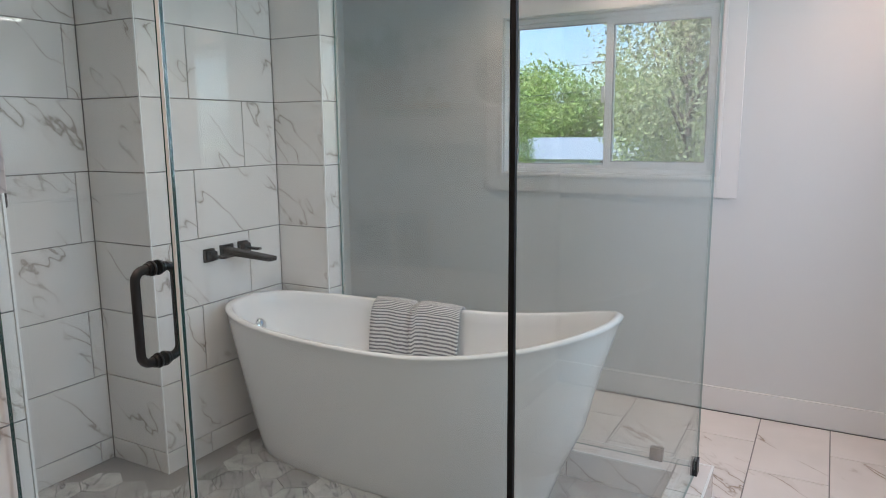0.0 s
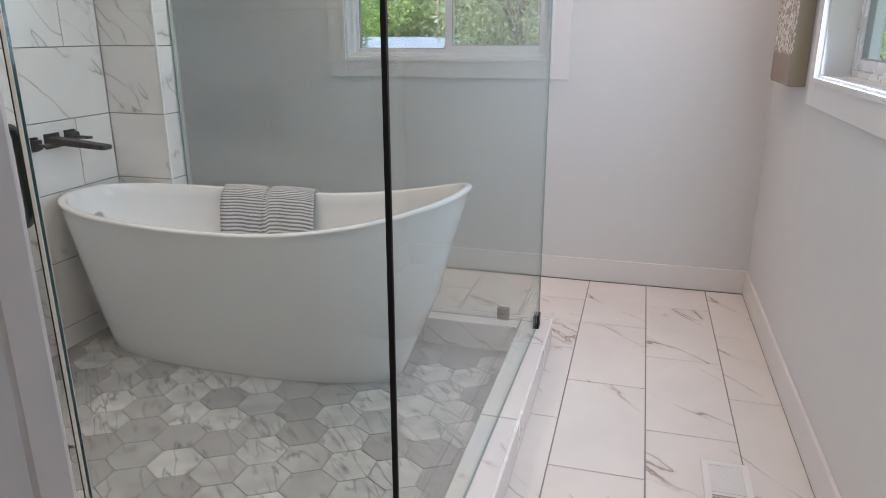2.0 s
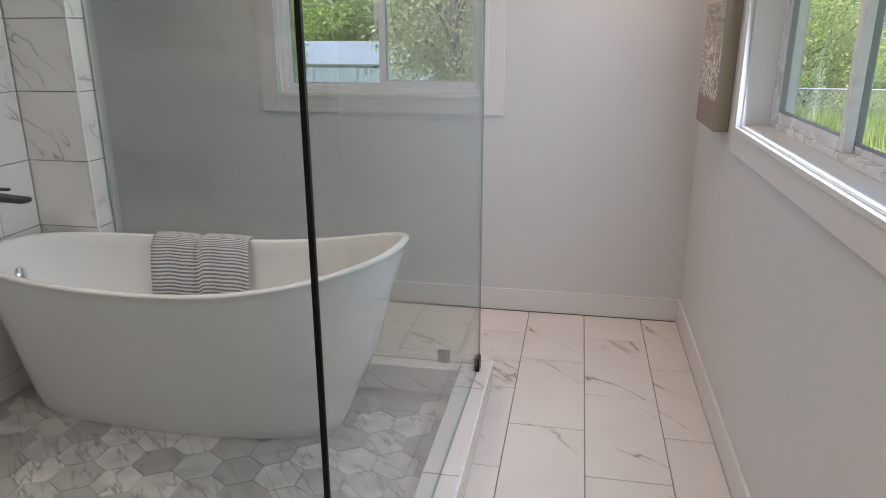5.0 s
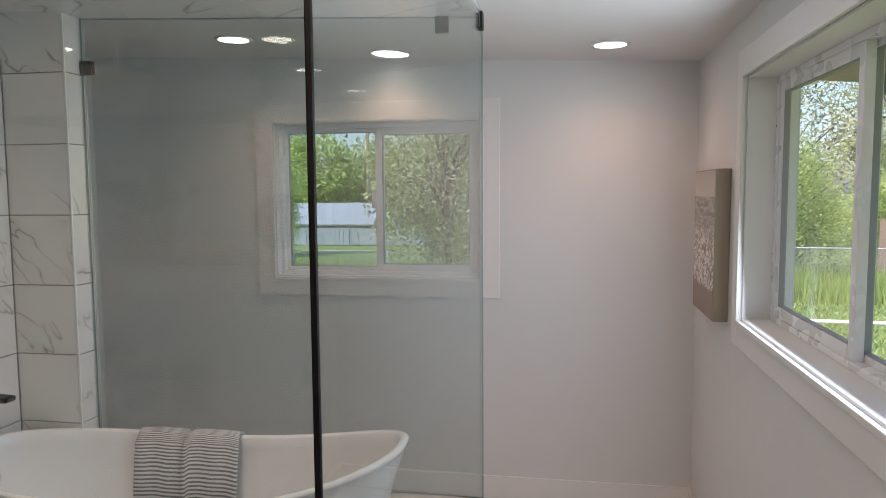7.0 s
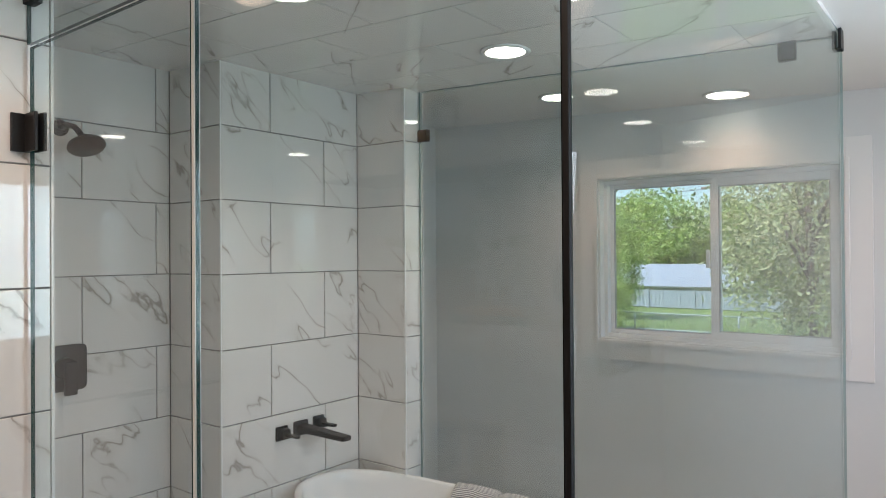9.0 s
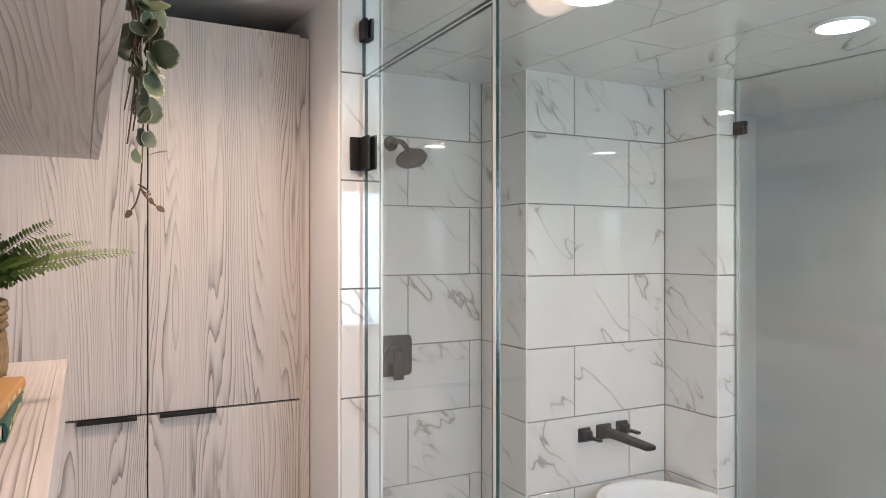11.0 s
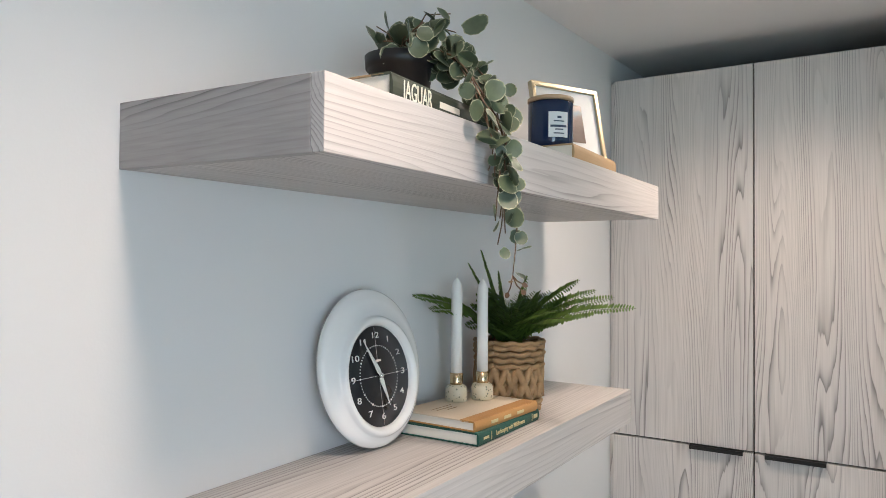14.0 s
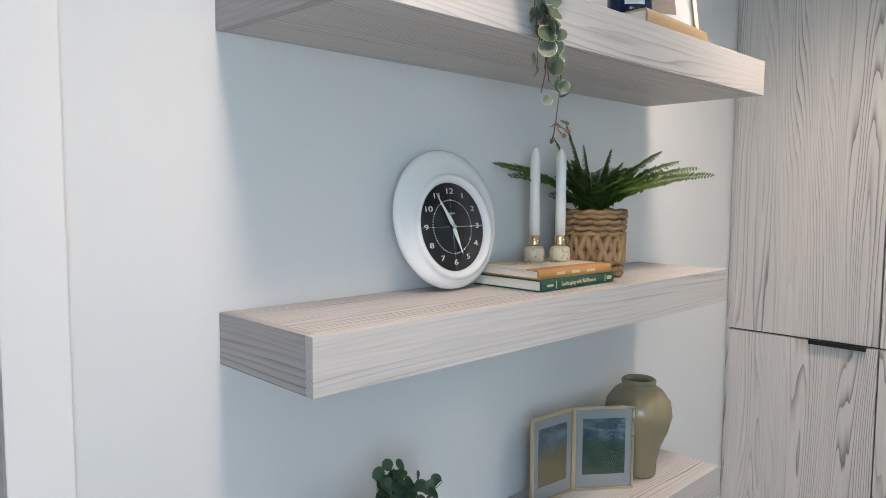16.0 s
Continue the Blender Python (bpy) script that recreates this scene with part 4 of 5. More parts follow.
def book(name, x0, x1, y0, y1, z0, t, cover, spine, label, turn=0.0, title=None, marks=(), ink="print_gold"):
    """A closed hardback lying flat; its spine faces +y."""
    cx, cy = (x0 + x1) / 2, (y0 + y1) / 2
    ob = thing(name, (cx, cy, z0), label, "book", "stacked books")
    rot = Matrix.Translation((cx, cy, 0)) @ Matrix.Rotation(radians(turn), 4, "Z") @ Matrix.Translation((-cx, -cy, 0))
    c = 0.0022

    def put(n, bm, mat, lab=""):
        return part(n, moved(bm, rot), mat, ob, lab)
    put("front_cover", box(x0, x1, y0, y1 - 0.012, z0 + t - c, z0 + t, 0.0006), cover)
    put("back_cover", box(x0, x1, y0, y1 - 0.002, z0, z0 + c, 0.0006), spine)
    bm = bmesh.new()
    n = 8
    rows = []
    for i in range(n + 1):
        a = math.pi * i / n
        rows.append([bm.verts.new((x, y1 - 0.0045 + 0.0045 * math.sin(a), z0 + t / 2 - (t / 2) * math.cos(a))) for x in (x0, x1)])
    for a, b in zip(rows, rows[1:]):
        bm.faces.new((a[0], a[1], b[1], b[0]))
    bm.faces.new([r[0] for r in rows])
    bm.faces.new([r[1] for r in rows][::-1])
    quad_box(bm, x0, x1, y1 - 0.030, y1 - 0.004, z0 + t - c - 0.0002, z0 + t + 0.0004)
    put("spine", bm, spine)
    bm = bmesh.new()
    quad_box(bm, x0 + 0.003, x1 - 0.003, y0 + 0.003, y1 - 0.006, z0 + c, z0 + t - c)
    put("page_block", bm, "paper", "cream page block")
    if title:
        text, size, at, stretch = title
        bm = words(text, size)
        moved(bm, Matrix.Translation((at, y1 + 0.0003, z0 + t / 2)) @ Matrix.Rotation(radians(180), 4, "Z") @ Matrix.Rotation(radians(90), 4, "X") @ Matrix.Diagonal((stretch, 1, 1, 1)))
        put("title", bm, ink, "lettered title")
    for x, w, h in marks:
        put("printed_bar", box(x - w / 2, x + w / 2, y1 - 0.0006, y1 + 0.0005, z0 + t / 2 - h / 2, z0 + t / 2 + h / 2), ink)
    return ob, rot


book("book", -0.891, -0.662, 0.290, 0.453, S2, 0.0205, "green_cloth", "green_cloth", "dark green cloth hardback lying under another book", 0.0, ("Landscaping with Wildflowers", 0.0112, -0.774, 0.80), ((-0.686, 0.018, 0.004), (-0.704, 0.0012, 0.013), (-0.860, 0.0012, 0.013), (-0.874, 0.016, 0.007)))
ob, rot = book("book", -0.880, -0.668, 0.296, 0.451, S2 + 0.0208, 0.0168, "cream_cloth", "ochre_cloth", "cream hardback with an ochre spine under two candlesticks", -3.0, None, ((-0.727, 0.022, 0.005), (-0.770, 0.024, 0.005), (-0.815, 0.024, 0.005)), "print_gold")
for k, (dx, dy, w) in enumerate(((0, 0, 0.060), (0.004, 0.010, 0.046), (-0.006, 0.020, 0.030))):
    part("printed_bar", moved(box(-0.728 + dx - w / 2, -0.728 + dx + w / 2, 0.340 + dy, 0.342 + dy, S2 + 0.0376, S2 + 0.0379), rot), "print_brown", ob)

B2 = S2 + 0.0378


def candlestick(x, y, top):
    ob = thing("candlestick", (x, y, B2), "speckled terrazzo candlestick with a brass collar and a white taper candle", "candlestick", "candlesticks")
    part("base", lathe([(0.0185, 0.0), (0.0200, 0.002), (0.0207, 0.010), (0.0205, 0.022), (0.0180, 0.0275), (0.0125, 0.0305)], (x, y, B2), 28), "terrazzo", ob)
    part("collar", lathe([(0.0115, 0.0308), (0.0118, 0.034), (0.0118, 0.051), (0.0105, 0.0515)], (x, y, B2), 24), "brass", ob, "brass collar")
    h = top - B2
    c = part("candle", lathe([(0.0103, 0.0517), (0.0103, 0.10), (0.0100, h - 0.020), (0.0085, h - 0.011), (0.0045, h - 0.004), (0.0012, h)], (x, y, B2), 24), "wax", ob, "white taper candle")
    part("wick", tube([(x, y, top - 0.001), (x + 0.0006, y, top + 0.004), (x - 0.001, y + 0.001, top + 0.0085)], 0.0007, 6), "wick", c)


candlestick(-0.794, 0.331, 1.766)
candlestick(-0.838, 0.361, 1.764)


def leaf_shape(bm, p, along, up, length, width, mi=0):
    along = along.normalized()
    side = along.cross(up).normalized()
    pts = [(0, 0), (0.35, 0.5), (0.75, 0.38), (1, 0), (0.75, -0.38), (0.35, -0.5)]
    f = bm.faces.new([bm.verts.new(p + along * length * a + side * width * b) for a, b in pts])
    f.material_index = mi


def fern():
    x, y = -0.957, 0.357
    pot = thing("basket", (x, y, S2), "round woven seagrass basket holding a fern", "basket")
    r0, r1, h = 0.058, 0.066, 0.138
    part("lining", lathe([(r0 - 0.006, 0.0), (r0 - 0.004, 0.006), (r1 - 0.004, h - 0.008), (r1 - 0.010, h - 0.010), (r0 - 0.012, 0.02)], (x, y, S2), 32), "weave", pot)
    # braided strands: level rows above and below a band of slanting ones
    k = 0
    for z in (0.006, 0.018, 0.030, 0.090, 0.102, 0.114, 0.126, 0.135):
        bm = bmesh.new()
        n = 96
        pts = []
        for i in range(n + 1):
            a = 2 * math.pi * i / n
            r = (r0 + (r1 - r0) * z / h) + 0.0034 * math.sin(12 * a + k * math.pi)
            pts.append((x + r * math.cos(a), y + r * math.sin(a), S2 + z + 0.0016 * math.cos(12 * a)))
        tube(pts, 0.0058 if z < 0.13 else 0.0048, 6, bm)
        part("strand", bm, "weave", pot)
        k += 1
    for lean in (1, -1):
        for i in range(17):
            bm = bmesh.new()
            pts = []
            for j in range(7):
                t = j / 6
                a = 2 * math.pi * (i + lean * 1.1 * t) / 17
                r = r0 + 0.002 + (0.003 if (lean > 0) == (i % 2 == 0) else 0.0) + 0.002 * math.sin(t * math.pi)
                pts.append((x + r * math.cos(a), y + r * math.sin(a), S2 + 0.030 + 0.058 * t))
            tube(pts, 0.0078, 7, bm)
            part("slanting_strand", bm, "weave", pot)
    part("soil", lathe([(0.050, h - 0.020), (0.045, h - 0.014), (0.01, h - 0.010)], (x, y, S2), 24), "soil", pot)
    ob = thing("fern", (x, y, S2 + h - 0.012), "bushy dark green fern growing in a woven basket", "plant")
    rng = random.Random(12)
    base = Vector((x, y, S2 + h - 0.012))
    # tips of the long fronds, from the crown of the plant, and how far each one sags
    fronds = [((-0.035, 0.246, 0.082), 0.030), ((-0.095, 0.185, 0.098), 0.028), ((0.228, -0.080, 0.104), 0.030), ((0.215, -0.052, 0.080), 0.034), ((0.036, -0.046, 0.192), 0.0), ((0.062, -0.060, 0.165), 0.0),
              ((-0.053, 0.128, 0.132), 0.020), ((-0.075, 0.155, 0.112), 0.022), ((0.010, -0.020, 0.150), 0.0), ((-0.02, 0.03, 0.140), 0.01), ((0.02, 0.145, 0.060), 0.035), ((0.07, 0.110, 0.072), 0.030)]
    for k in range(46):
        a, reach = radians(-60 + 5.6 * k), rng.uniform(0.055, 0.105)
        fronds.append(((reach * math.cos(a), max(-0.055, reach * math.sin(a)), rng.uniform(0.035, 0.115)), rng.uniform(0.01, 0.035)))
    for tip, sag in fronds:
        tip = Vector(tip)
        length = tip.length
        flat = Vector((tip.x, tip.y, 0))
        out = flat.normalized()
        steps = max(18, int(length * 165))
        pts = []
        for i in range(steps + 1):
            t = i / steps
            pts.append(base + flat * t + Vector((0, 0, tip.z * t + (0.5 * sag + 0.04 * length) * math.sin(math.pi * t ** 0.85))))
        bm = bmesh.new()
        tube(pts[::4] + [pts[-1] + out * 0.001], 0.0012, 5, bm, 0.3)
        side = out.cross(Vector((0, 0, 1))).normalized()
        # the side turned to the room hangs lower
        droop = 0.5 if side.x * 0.8 + side.y * 0.55 > 0 else -0.5
        leafs = bmesh.new()
        for i in range(3, steps):
            t = i / steps
            for s in (-1, 1):
                L = 0.040 * math.sin(min(1, t * 2.4) * 1.57) * (1 - t) ** 0.55 + 0.004
                d = side * s + out * 0.20 + Vector((0, 0, rng.uniform(-0.05, 0.25) - s * droop))
                leaf_shape(leafs, pts[i], d, Vector((0, 0, 1)) + out * 0.2, L, L * 0.17 + 0.0018)
        stem = part("frond", bm, "fern_rib", ob)
        part("foliage", leafs, "fern_leaf", stem)


fern()

# upper shelf
book("book", -0.528, -0.308, 0.380, 0.530, S1, 0.033, "tan_cover", "olive_cover", "dark olive hardback with a white title under a black pot", 3.0, ("JAGUAR", 0.0310, -0.362, 0.58), ((-0.440, 0.052, 0.008),), "print_pale")
book("book", -1.091, -0.838, 0.375, 0.536, S1, 0.031, "tan_cover", "tan_cover", "plain tan hardback under a candle and a small picture", 2.0)


def round_leaf(bm, uv, p, normal, along, size):
    """A cupped roundish leaf; uv u is 0 in its middle and 1 at its rim."""
    normal = normal.normalized()
    along = (along - normal * along.dot(normal)).normalized()
    side = normal.cross(along)
    mid = bm.verts.new(p + along * size * 0.5 - normal * size * 0.06)
    ring, inner = [], []
    n = 12
    for i in range(n):
        a = 2 * math.pi * i / n
        r = size * 0.5 * (1 + 0.06 * math.cos(a) - (0.16 if i == n // 2 else 0))
        q = p + along * (size * 0.5 + r * math.cos(a)) + side * r * 0.92 * math.sin(a)
        ring.append(bm.verts.new(q + normal * size * 0.05 * math.cos(2 * a)))
        inner.append(bm.verts.new(p + along * (size * 0.5 + 0.72 * r * math.cos(a)) + side * 0.72 * r * 0.92 * math.sin(a) - normal * size * 0.03))
    for i in range(n):
        j = (i + 1) % n
        f = bm.faces.new((inner[i], ring[i], ring[j], inner[j]))
        for loop, u in zip(f.loops, (0.72, 1, 1, 0.72)):
            loop[uv].uv = (u, 0)
        g = bm.faces.new((mid, inner[i], inner[j]))
        for loop, u in zip(g.loops, (0, 0.72, 0.72)):
            loop[uv].uv = (u, 0)
        f.smooth = g.smooth = True


def trailing_plant():
    x, y, z = -0.474, 0.429, S1 + 0.0335
    pot = thing("plant_pot", (x, y, z), "black plastic plant pot standing on a book", "pot")
    part("pot_body", lathe([(0.036, 0.0), (0.038, 0.002), (0.0445, 0.052), (0.0480, 0.0525), (0.0495, 0.070), (0.0470, 0.071), (0.044, 0.062), (0.035, 0.012)], (x, y, z), 40), "black_plastic", pot)
    part("soil", lathe([(0.0430, 0.054), (0.042, 0.060), (0.01, 0.062)], (x, y, z), 24), "soil", pot)
    ob = thing("trailing_plant", (x, y, z + 0.065), "trailing plant with round silver-green leaves hanging over the shelf edge", "plant")
    rng = random.Random(31)
    root = Vector((x, y, z + 0.07))
    # long vines over the front edge, and short shoots on top
    vines = []
    for i, (fx, drop) in enumerate(((-0.508, 0.155), (-0.522, 0.196), (-0.495, 0.125), (-0.530, 0.140), (-0.500, 0.075), (-0.515, 0.100), (-0.490, 0.060), (-0.480, 0.040), (-0.518, 0.120), (-0.505, 0.055), (-0.525, 0.080))):
        edge = Vector((fx + 0.020 + rng.uniform(-0.012, 0.018), 0.558 + rng.uniform(0.0, 0.014), S1 + 0.012 + rng.uniform(0, 0.030)))
        low = Vector((fx + rng.uniform(-0.012, 0.010), rng.uniform(0.562, 0.584), S1 - drop))
        pts = []
        for k in range(15):
            t = k / 14
            if t < 0.5:
                s = t / 0.5
                p = root.lerp(edge, s) + Vector((-0.02 * math.sin(s * math.pi), 0, 0.035 * math.sin(s * math.pi)))
            else:
                s = (t - 0.5) / 0.5
                p = edge.lerp(low, s) + Vector((0.008 * math.sin(s * 6 + i), 0.010 * math.sin(s * math.pi), 0))
            pts.append(p)
        vines.append((pts, 0.035))
    for i in range(14):
        a = rng.uniform(0, 6.28)
        tip = root + Vector((0.048 * math.cos(a), 0.012 + 0.045 * math.sin(a), 0.004 + rng.uniform(0, 0.050)))
        vines.append(([root, root.lerp(tip, 0.5) + Vector((0, 0, 0.012)), tip], 0.062))
    for i, (dx, dz) in enumerate(((-0.035, 0.062), (-0.05, 0.040), (-0.06, 0.020))):
        tip = root + Vector((dx, 0.06, dz))
        vines.append(([root, root.lerp(tip, 0.5) + Vector((0, 0, 0.03)), tip], 0.058))
    for pts, size in vines:
        st = part("vine", tube(pts, 0.0014, 6, None, 0.6), "stem", ob)
        bm = bmesh.new()
        uv = bm.loops.layers.uv.new("UVMap")
        many = len(pts) > 5
        for k in range(2 if many else 1, len(pts)):
            if many and k > 7 and rng.random() < 0.40:
                continue
            for _ in range(1):
                out = Vector((rng.uniform(-1, 1), rng.uniform(-0.2, 1), rng.uniform(-0.9, 0.4))).normalized()
                if pts[k].y < 0.33:
                    out.y = abs(out.y)
                s = size * rng.uniform(0.55, 1.05) * (1.0 if k < len(pts) - 2 else 0.7)
                normal = Vector((rng.uniform(-0.6, 1.0), rng.uniform(-0.1, 1), rng.uniform(-0.4, 0.6)))
                round_leaf(bm, uv, pts[k] + out * 0.006, normal, out, s)
        part("foliage", bm, "silver_leaf", st)
    tip = vines[1][0][-1]
    bm = bmesh.new()
    for k, (a, b, c) in enumerate(((0.012, 0.004, -0.006), (-0.010, 0.008, -0.010), (0.004, 0.014, -0.018), (-0.004, -0.008, -0.022))):
        tube([tip, tip + Vector((a * 0.5, b * 0.5, c * 0.7)), tip + Vector((a, b, c))], 0.0010, 5, bm)
        leaf_shape(bm, tip + Vector((a, b, c)), Vector((a, b, c * 0.6)), Vector((1, 0.3, 0.2)), 0.011, 0.007)
    part("bud_tip", bm, "stem", ob)


trailing_plant()


def jar_candle():
    x, y, z = -0.889, 0.474, S1 + 0.0316
    ob = thing("jar_candle", (x, y, z), "navy glass jar candle with a wooden lid and white label", "candle")
    part("jar", lathe([(0.036, 0.0), (0.0400, 0.003), (0.0415, 0.010), (0.0415, 0.082), (0.040, 0.085)], (x, y, z), 40), "navy_glass", ob)
    part("lid", lathe([(0.0405, 0.0852), (0.0425, 0.086), (0.0425, 0.0925), (0.041, 0.0935)], (x, y, z), 40), "lid_wood", ob, "thin wooden lid")
    facing = math.atan2(1.08 - y, 0.316 - x) + 0.34

    def curved(r, a0, a1, z0, z1):
        bm = bmesh.new()
        n = 10
        cols = [[bm.verts.new((x + rr * math.cos(a0 + (a1 - a0) * i / n), y + rr * math.sin(a0 + (a1 - a0) * i / n), z + h)) for rr in (r, r + 0.0004) for h in (z0, z1)] for i in range(n + 1)]
        for p, q in zip(cols, cols[1:]):
            bm.faces.new((p[2], q[2], q[3], p[3]))
            bm.faces.new((p[0], p[1], q[1], q[0]))
            bm.faces.new((p[1], p[3], q[3], q[1]))
            bm.faces.new((p[0], q[0], q[2], p[2]))
        bm.faces.new((cols[0][0], cols[0][2], cols[0][3], cols[0][1]))
        bm.faces.new((cols[-1][0], cols[-1][1], cols[-1][3], cols[-1][2]))
        return bm
    lab = part("label", curved(0.0416, facing - 0.48, facing + 0.42, 0.016, 0.062), "label_white", ob, "white paper label")
    for z0, z1, w in ((0.050, 0.054, 0.10), (0.044, 0.046, 0.26), (0.034, 0.038, 0.40), (0.029, 0.031, 0.2), (0.022, 0.024, 0.26)):
        part("printed_bar", curved(0.0421, facing - w, facing + w * 0.85, z0, z1), "print_navy", lab)


jar_candle()


def easel_frame():
    base = Vector((-1.020, 0.468, S1 + 0.0316))
    ob = thing("picture_frame", base, "small gilt picture frame with a sepia landscape leaning on a book", "picture frame")
    m = Matrix.Translation(base) @ Matrix.Rotation(radians(-26), 4, "Z") @ Matrix.Rotation(radians(12), 4, "X")
    w, h = 0.089, 0.156

    def put(n, bm, mat, lab=""):
        return part(n, moved(bm, m), mat, ob, lab)
    for n, b in (("rail", (-w, w, -0.006, 0.006, 0.0, 0.009)), ("rail", (-w, w, -0.006, 0.006, h - 0.009, h)), ("stile", (-w, -w + 0.009, -0.006, 0.006, 0.0091, h - 0.0091)), ("stile", (w - 0.009, w, -0.006, 0.006, 0.0091, h - 0.0091))):
        put(n, box(*b, 0.0012), "gold_frame")
    put("mount", box(-w + 0.0092, w - 0.0092, -0.003, 0.0005, 0.0092, h - 0.0092), "mat_board", "white mount")
    put("print", box(-0.040, 0.040, 0.0006, 0.0012, 0.036, 0.118), "sepia_print", "sepia landscape print")
    put("back_stand", box(-0.02, 0.02, -0.030, -0.0065, 0.0, 0.09), "clay_dark")


easel_frame()

# lower shelf
def vase():
    x, y = -1.122, 0.382
    ob = thing("vase", (x, y, S3), "olive glazed stoneware vase with a narrow neck", "vase")
    part("vase_body", lathe([(0.040, 0.0), (0.043, 0.003), (0.044, 0.03), (0.051, 0.065), (0.068, 0.105), (0.0765, 0.140), (0.072, 0.172), (0.054, 0.197), (0.040, 0.206), (0.0365, 0.209), (0.0385, 0.213), (0.0390, 0.219), (0.035, 0.223), (0.029, 0.220), (0.028, 0.205), (0.045, 0.185)], (x, y, S3), 48, True), "olive_glaze", ob)
    part("dark_mouth", lathe([(0.0275, 0.2035), (0.0275, 0.2045), (0.01, 0.2045)], (x, y, S3), 32), "clay_dark", ob)


vase()


def folding_frame():
    hinge = Vector((-0.930, 0.337, S3))
    ob = thing("folding_frame", hinge, "hinged brass double picture frame with two landscapes standing open", "picture frame")
    for end, pic in (((-0.800, 0.327), "moor_print"), ((-1.040, 0.420), "valley_print")):
        d = Vector((end[0] - hinge.x, end[1] - hinge.y, 0))
        w, h = d.length, 0.184
        ang = math.atan2(d.y, d.x)
        m = Matrix.Translation(hinge) @ Matrix.Rotation(ang, 4, "Z")
        s = 1 if pic == "valley_print" else -1
        bm = bmesh.new()
        for b in ((0.001, w, 0.0, 0.005), (0.001, w, h - 0.005, h), (0.001, 0.006, 0.005, h - 0.005), (w - 0.005, w, 0.005, h - 0.005)):
            quad_box(bm, b[0], b[1], -0.004, 0.004, b[2], b[3], 0.0008)
        leaf = part("frame_leaf", moved(bm, m), "gold_frame", ob)
        part("mount", moved(box(0.0062, w - 0.0052, -0.0012, 0.0012, 0.0052, h - 0.0052), m), "mat_grey", leaf)
        part("print", moved(box(0.022, w - 0.020, -0.0020, 0.0020, 0.034, h - 0.026), m), pic, leaf, "small landscape print")
        part("pane", moved(box(0.0062, w - 0.0052, -0.0034, 0.0034, 0.0052, h - 0.0052), m), "frame_glass", leaf)
    for z in (0.05, 0.15):
        part("hinge", tube([hinge + Vector((0, 0, z)), hinge + Vector((0, 0, z + 0.018))], 0.003, 8), "brass", ob)


folding_frame()


def small_plant():
    x, y = -0.372, 0.400
    pot = thing("clay_pot", (x, y, S3), "small brown clay pot with a leafy plant", "pot")
    part("pot_body", lathe([(0.040, 0.0), (0.046, 0.004), (0.058, 0.075), (0.062, 0.078), (0.063, 0.092), (0.059, 0.093), (0.050, 0.08)], (x, y, S3), 36), "clay_pot", pot)
    part("soil", lathe([(0.053, 0.080), (0.05, 0.084), (0.01, 0.086)], (x, y, S3), 24), "soil", pot)
    ob = thing("leafy_plant", (x, y, S3 + 0.085), "small plant with many tiny grey-green leaves", "plant")
    rng = random.Random(77)
    for i in range(32):
        a = rng.uniform(0, 6.28)
        lean = rng.uniform(0.01, 0.085)
        tip = Vector((x + lean * math.cos(a), max(YS + 0.02, y + lean * math.sin(a)), S3 + 0.125 + rng.uniform(0.0, 0.115) - lean * 0.3))
        root = Vector((x, y, S3 + 0.085))
        pts = [root.lerp(tip, t) + Vector((0, 0, 0.012 * math.sin(t * 3.1))) for t in (0, 0.25, 0.5, 0.75, 1)]
        st = part("sprig", tube(pts, 0.0011, 5, None, 0.5), "stem", ob)
        bm = bmesh.new()
        uv = bm.loops.layers.uv.new("UVMap")
        for k in range(14):
            t = 0.25 + 0.75 * k / 13
            p = root.lerp(tip, t) + Vector((0, 0, 0.012 * math.sin(t * 3.1)))
            out = Vector((rng.uniform(-1, 1), rng.uniform(-1, 1), rng.uniform(-0.3, 0.8))).normalized()
            round_leaf(bm, uv, p, Vector((rng.uniform(-1, 1), rng.uniform(-0.2, 1), rng.uniform(0, 1))), out, rng.uniform(0.016, 0.025))
        part("foliage", bm, "leaf_small", st)


small_plant()

# ---- outdoors ----
GROUND = -0.95
structure("ground", box(-140, 160, -120, 220, GROUND - 0.5, GROUND), "grass", "wide mown lawn with worn patches", "ground")


def crown(bm, rng, middle, radii, count, size, clumps=26):
    """Many small leaves gathered in clumps, with gaps between them."""
    cores = []
    for _ in range(clumps):
        d = Vector((rng.gauss(0, 1), rng.gauss(0, 1), rng.gauss(0, 1))).normalized() * rng.uniform(0.35, 1.0) ** 0.6
        cores.append((Vector((d.x * radii[0], d.y * radii[1], d.z * radii[2])), rng.uniform(0.20, 0.42)))
    for _ in range(count):
        core, r = rng.choice(cores)
        d = Vector((rng.gauss(0, 1), rng.gauss(0, 1), rng.gauss(0, 1))) * 0.55 * r
        p = Vector(middle) + core + Vector((d.x * radii[0], d.y * radii[1], d.z * radii[2]))
        u = Vector((rng.gauss(0, 1), rng.gauss(0, 1), rng.gauss(0, 1))).normalized()
        v = u.orthogonal().normalized()
        s = size * rng.uniform(0.6, 1.3)
        vs = [bm.verts.new(p + q) for q in (-u * s, v * s * 0.45, u * s, -v * s * 0.45)]
        bm.faces.new(vs)


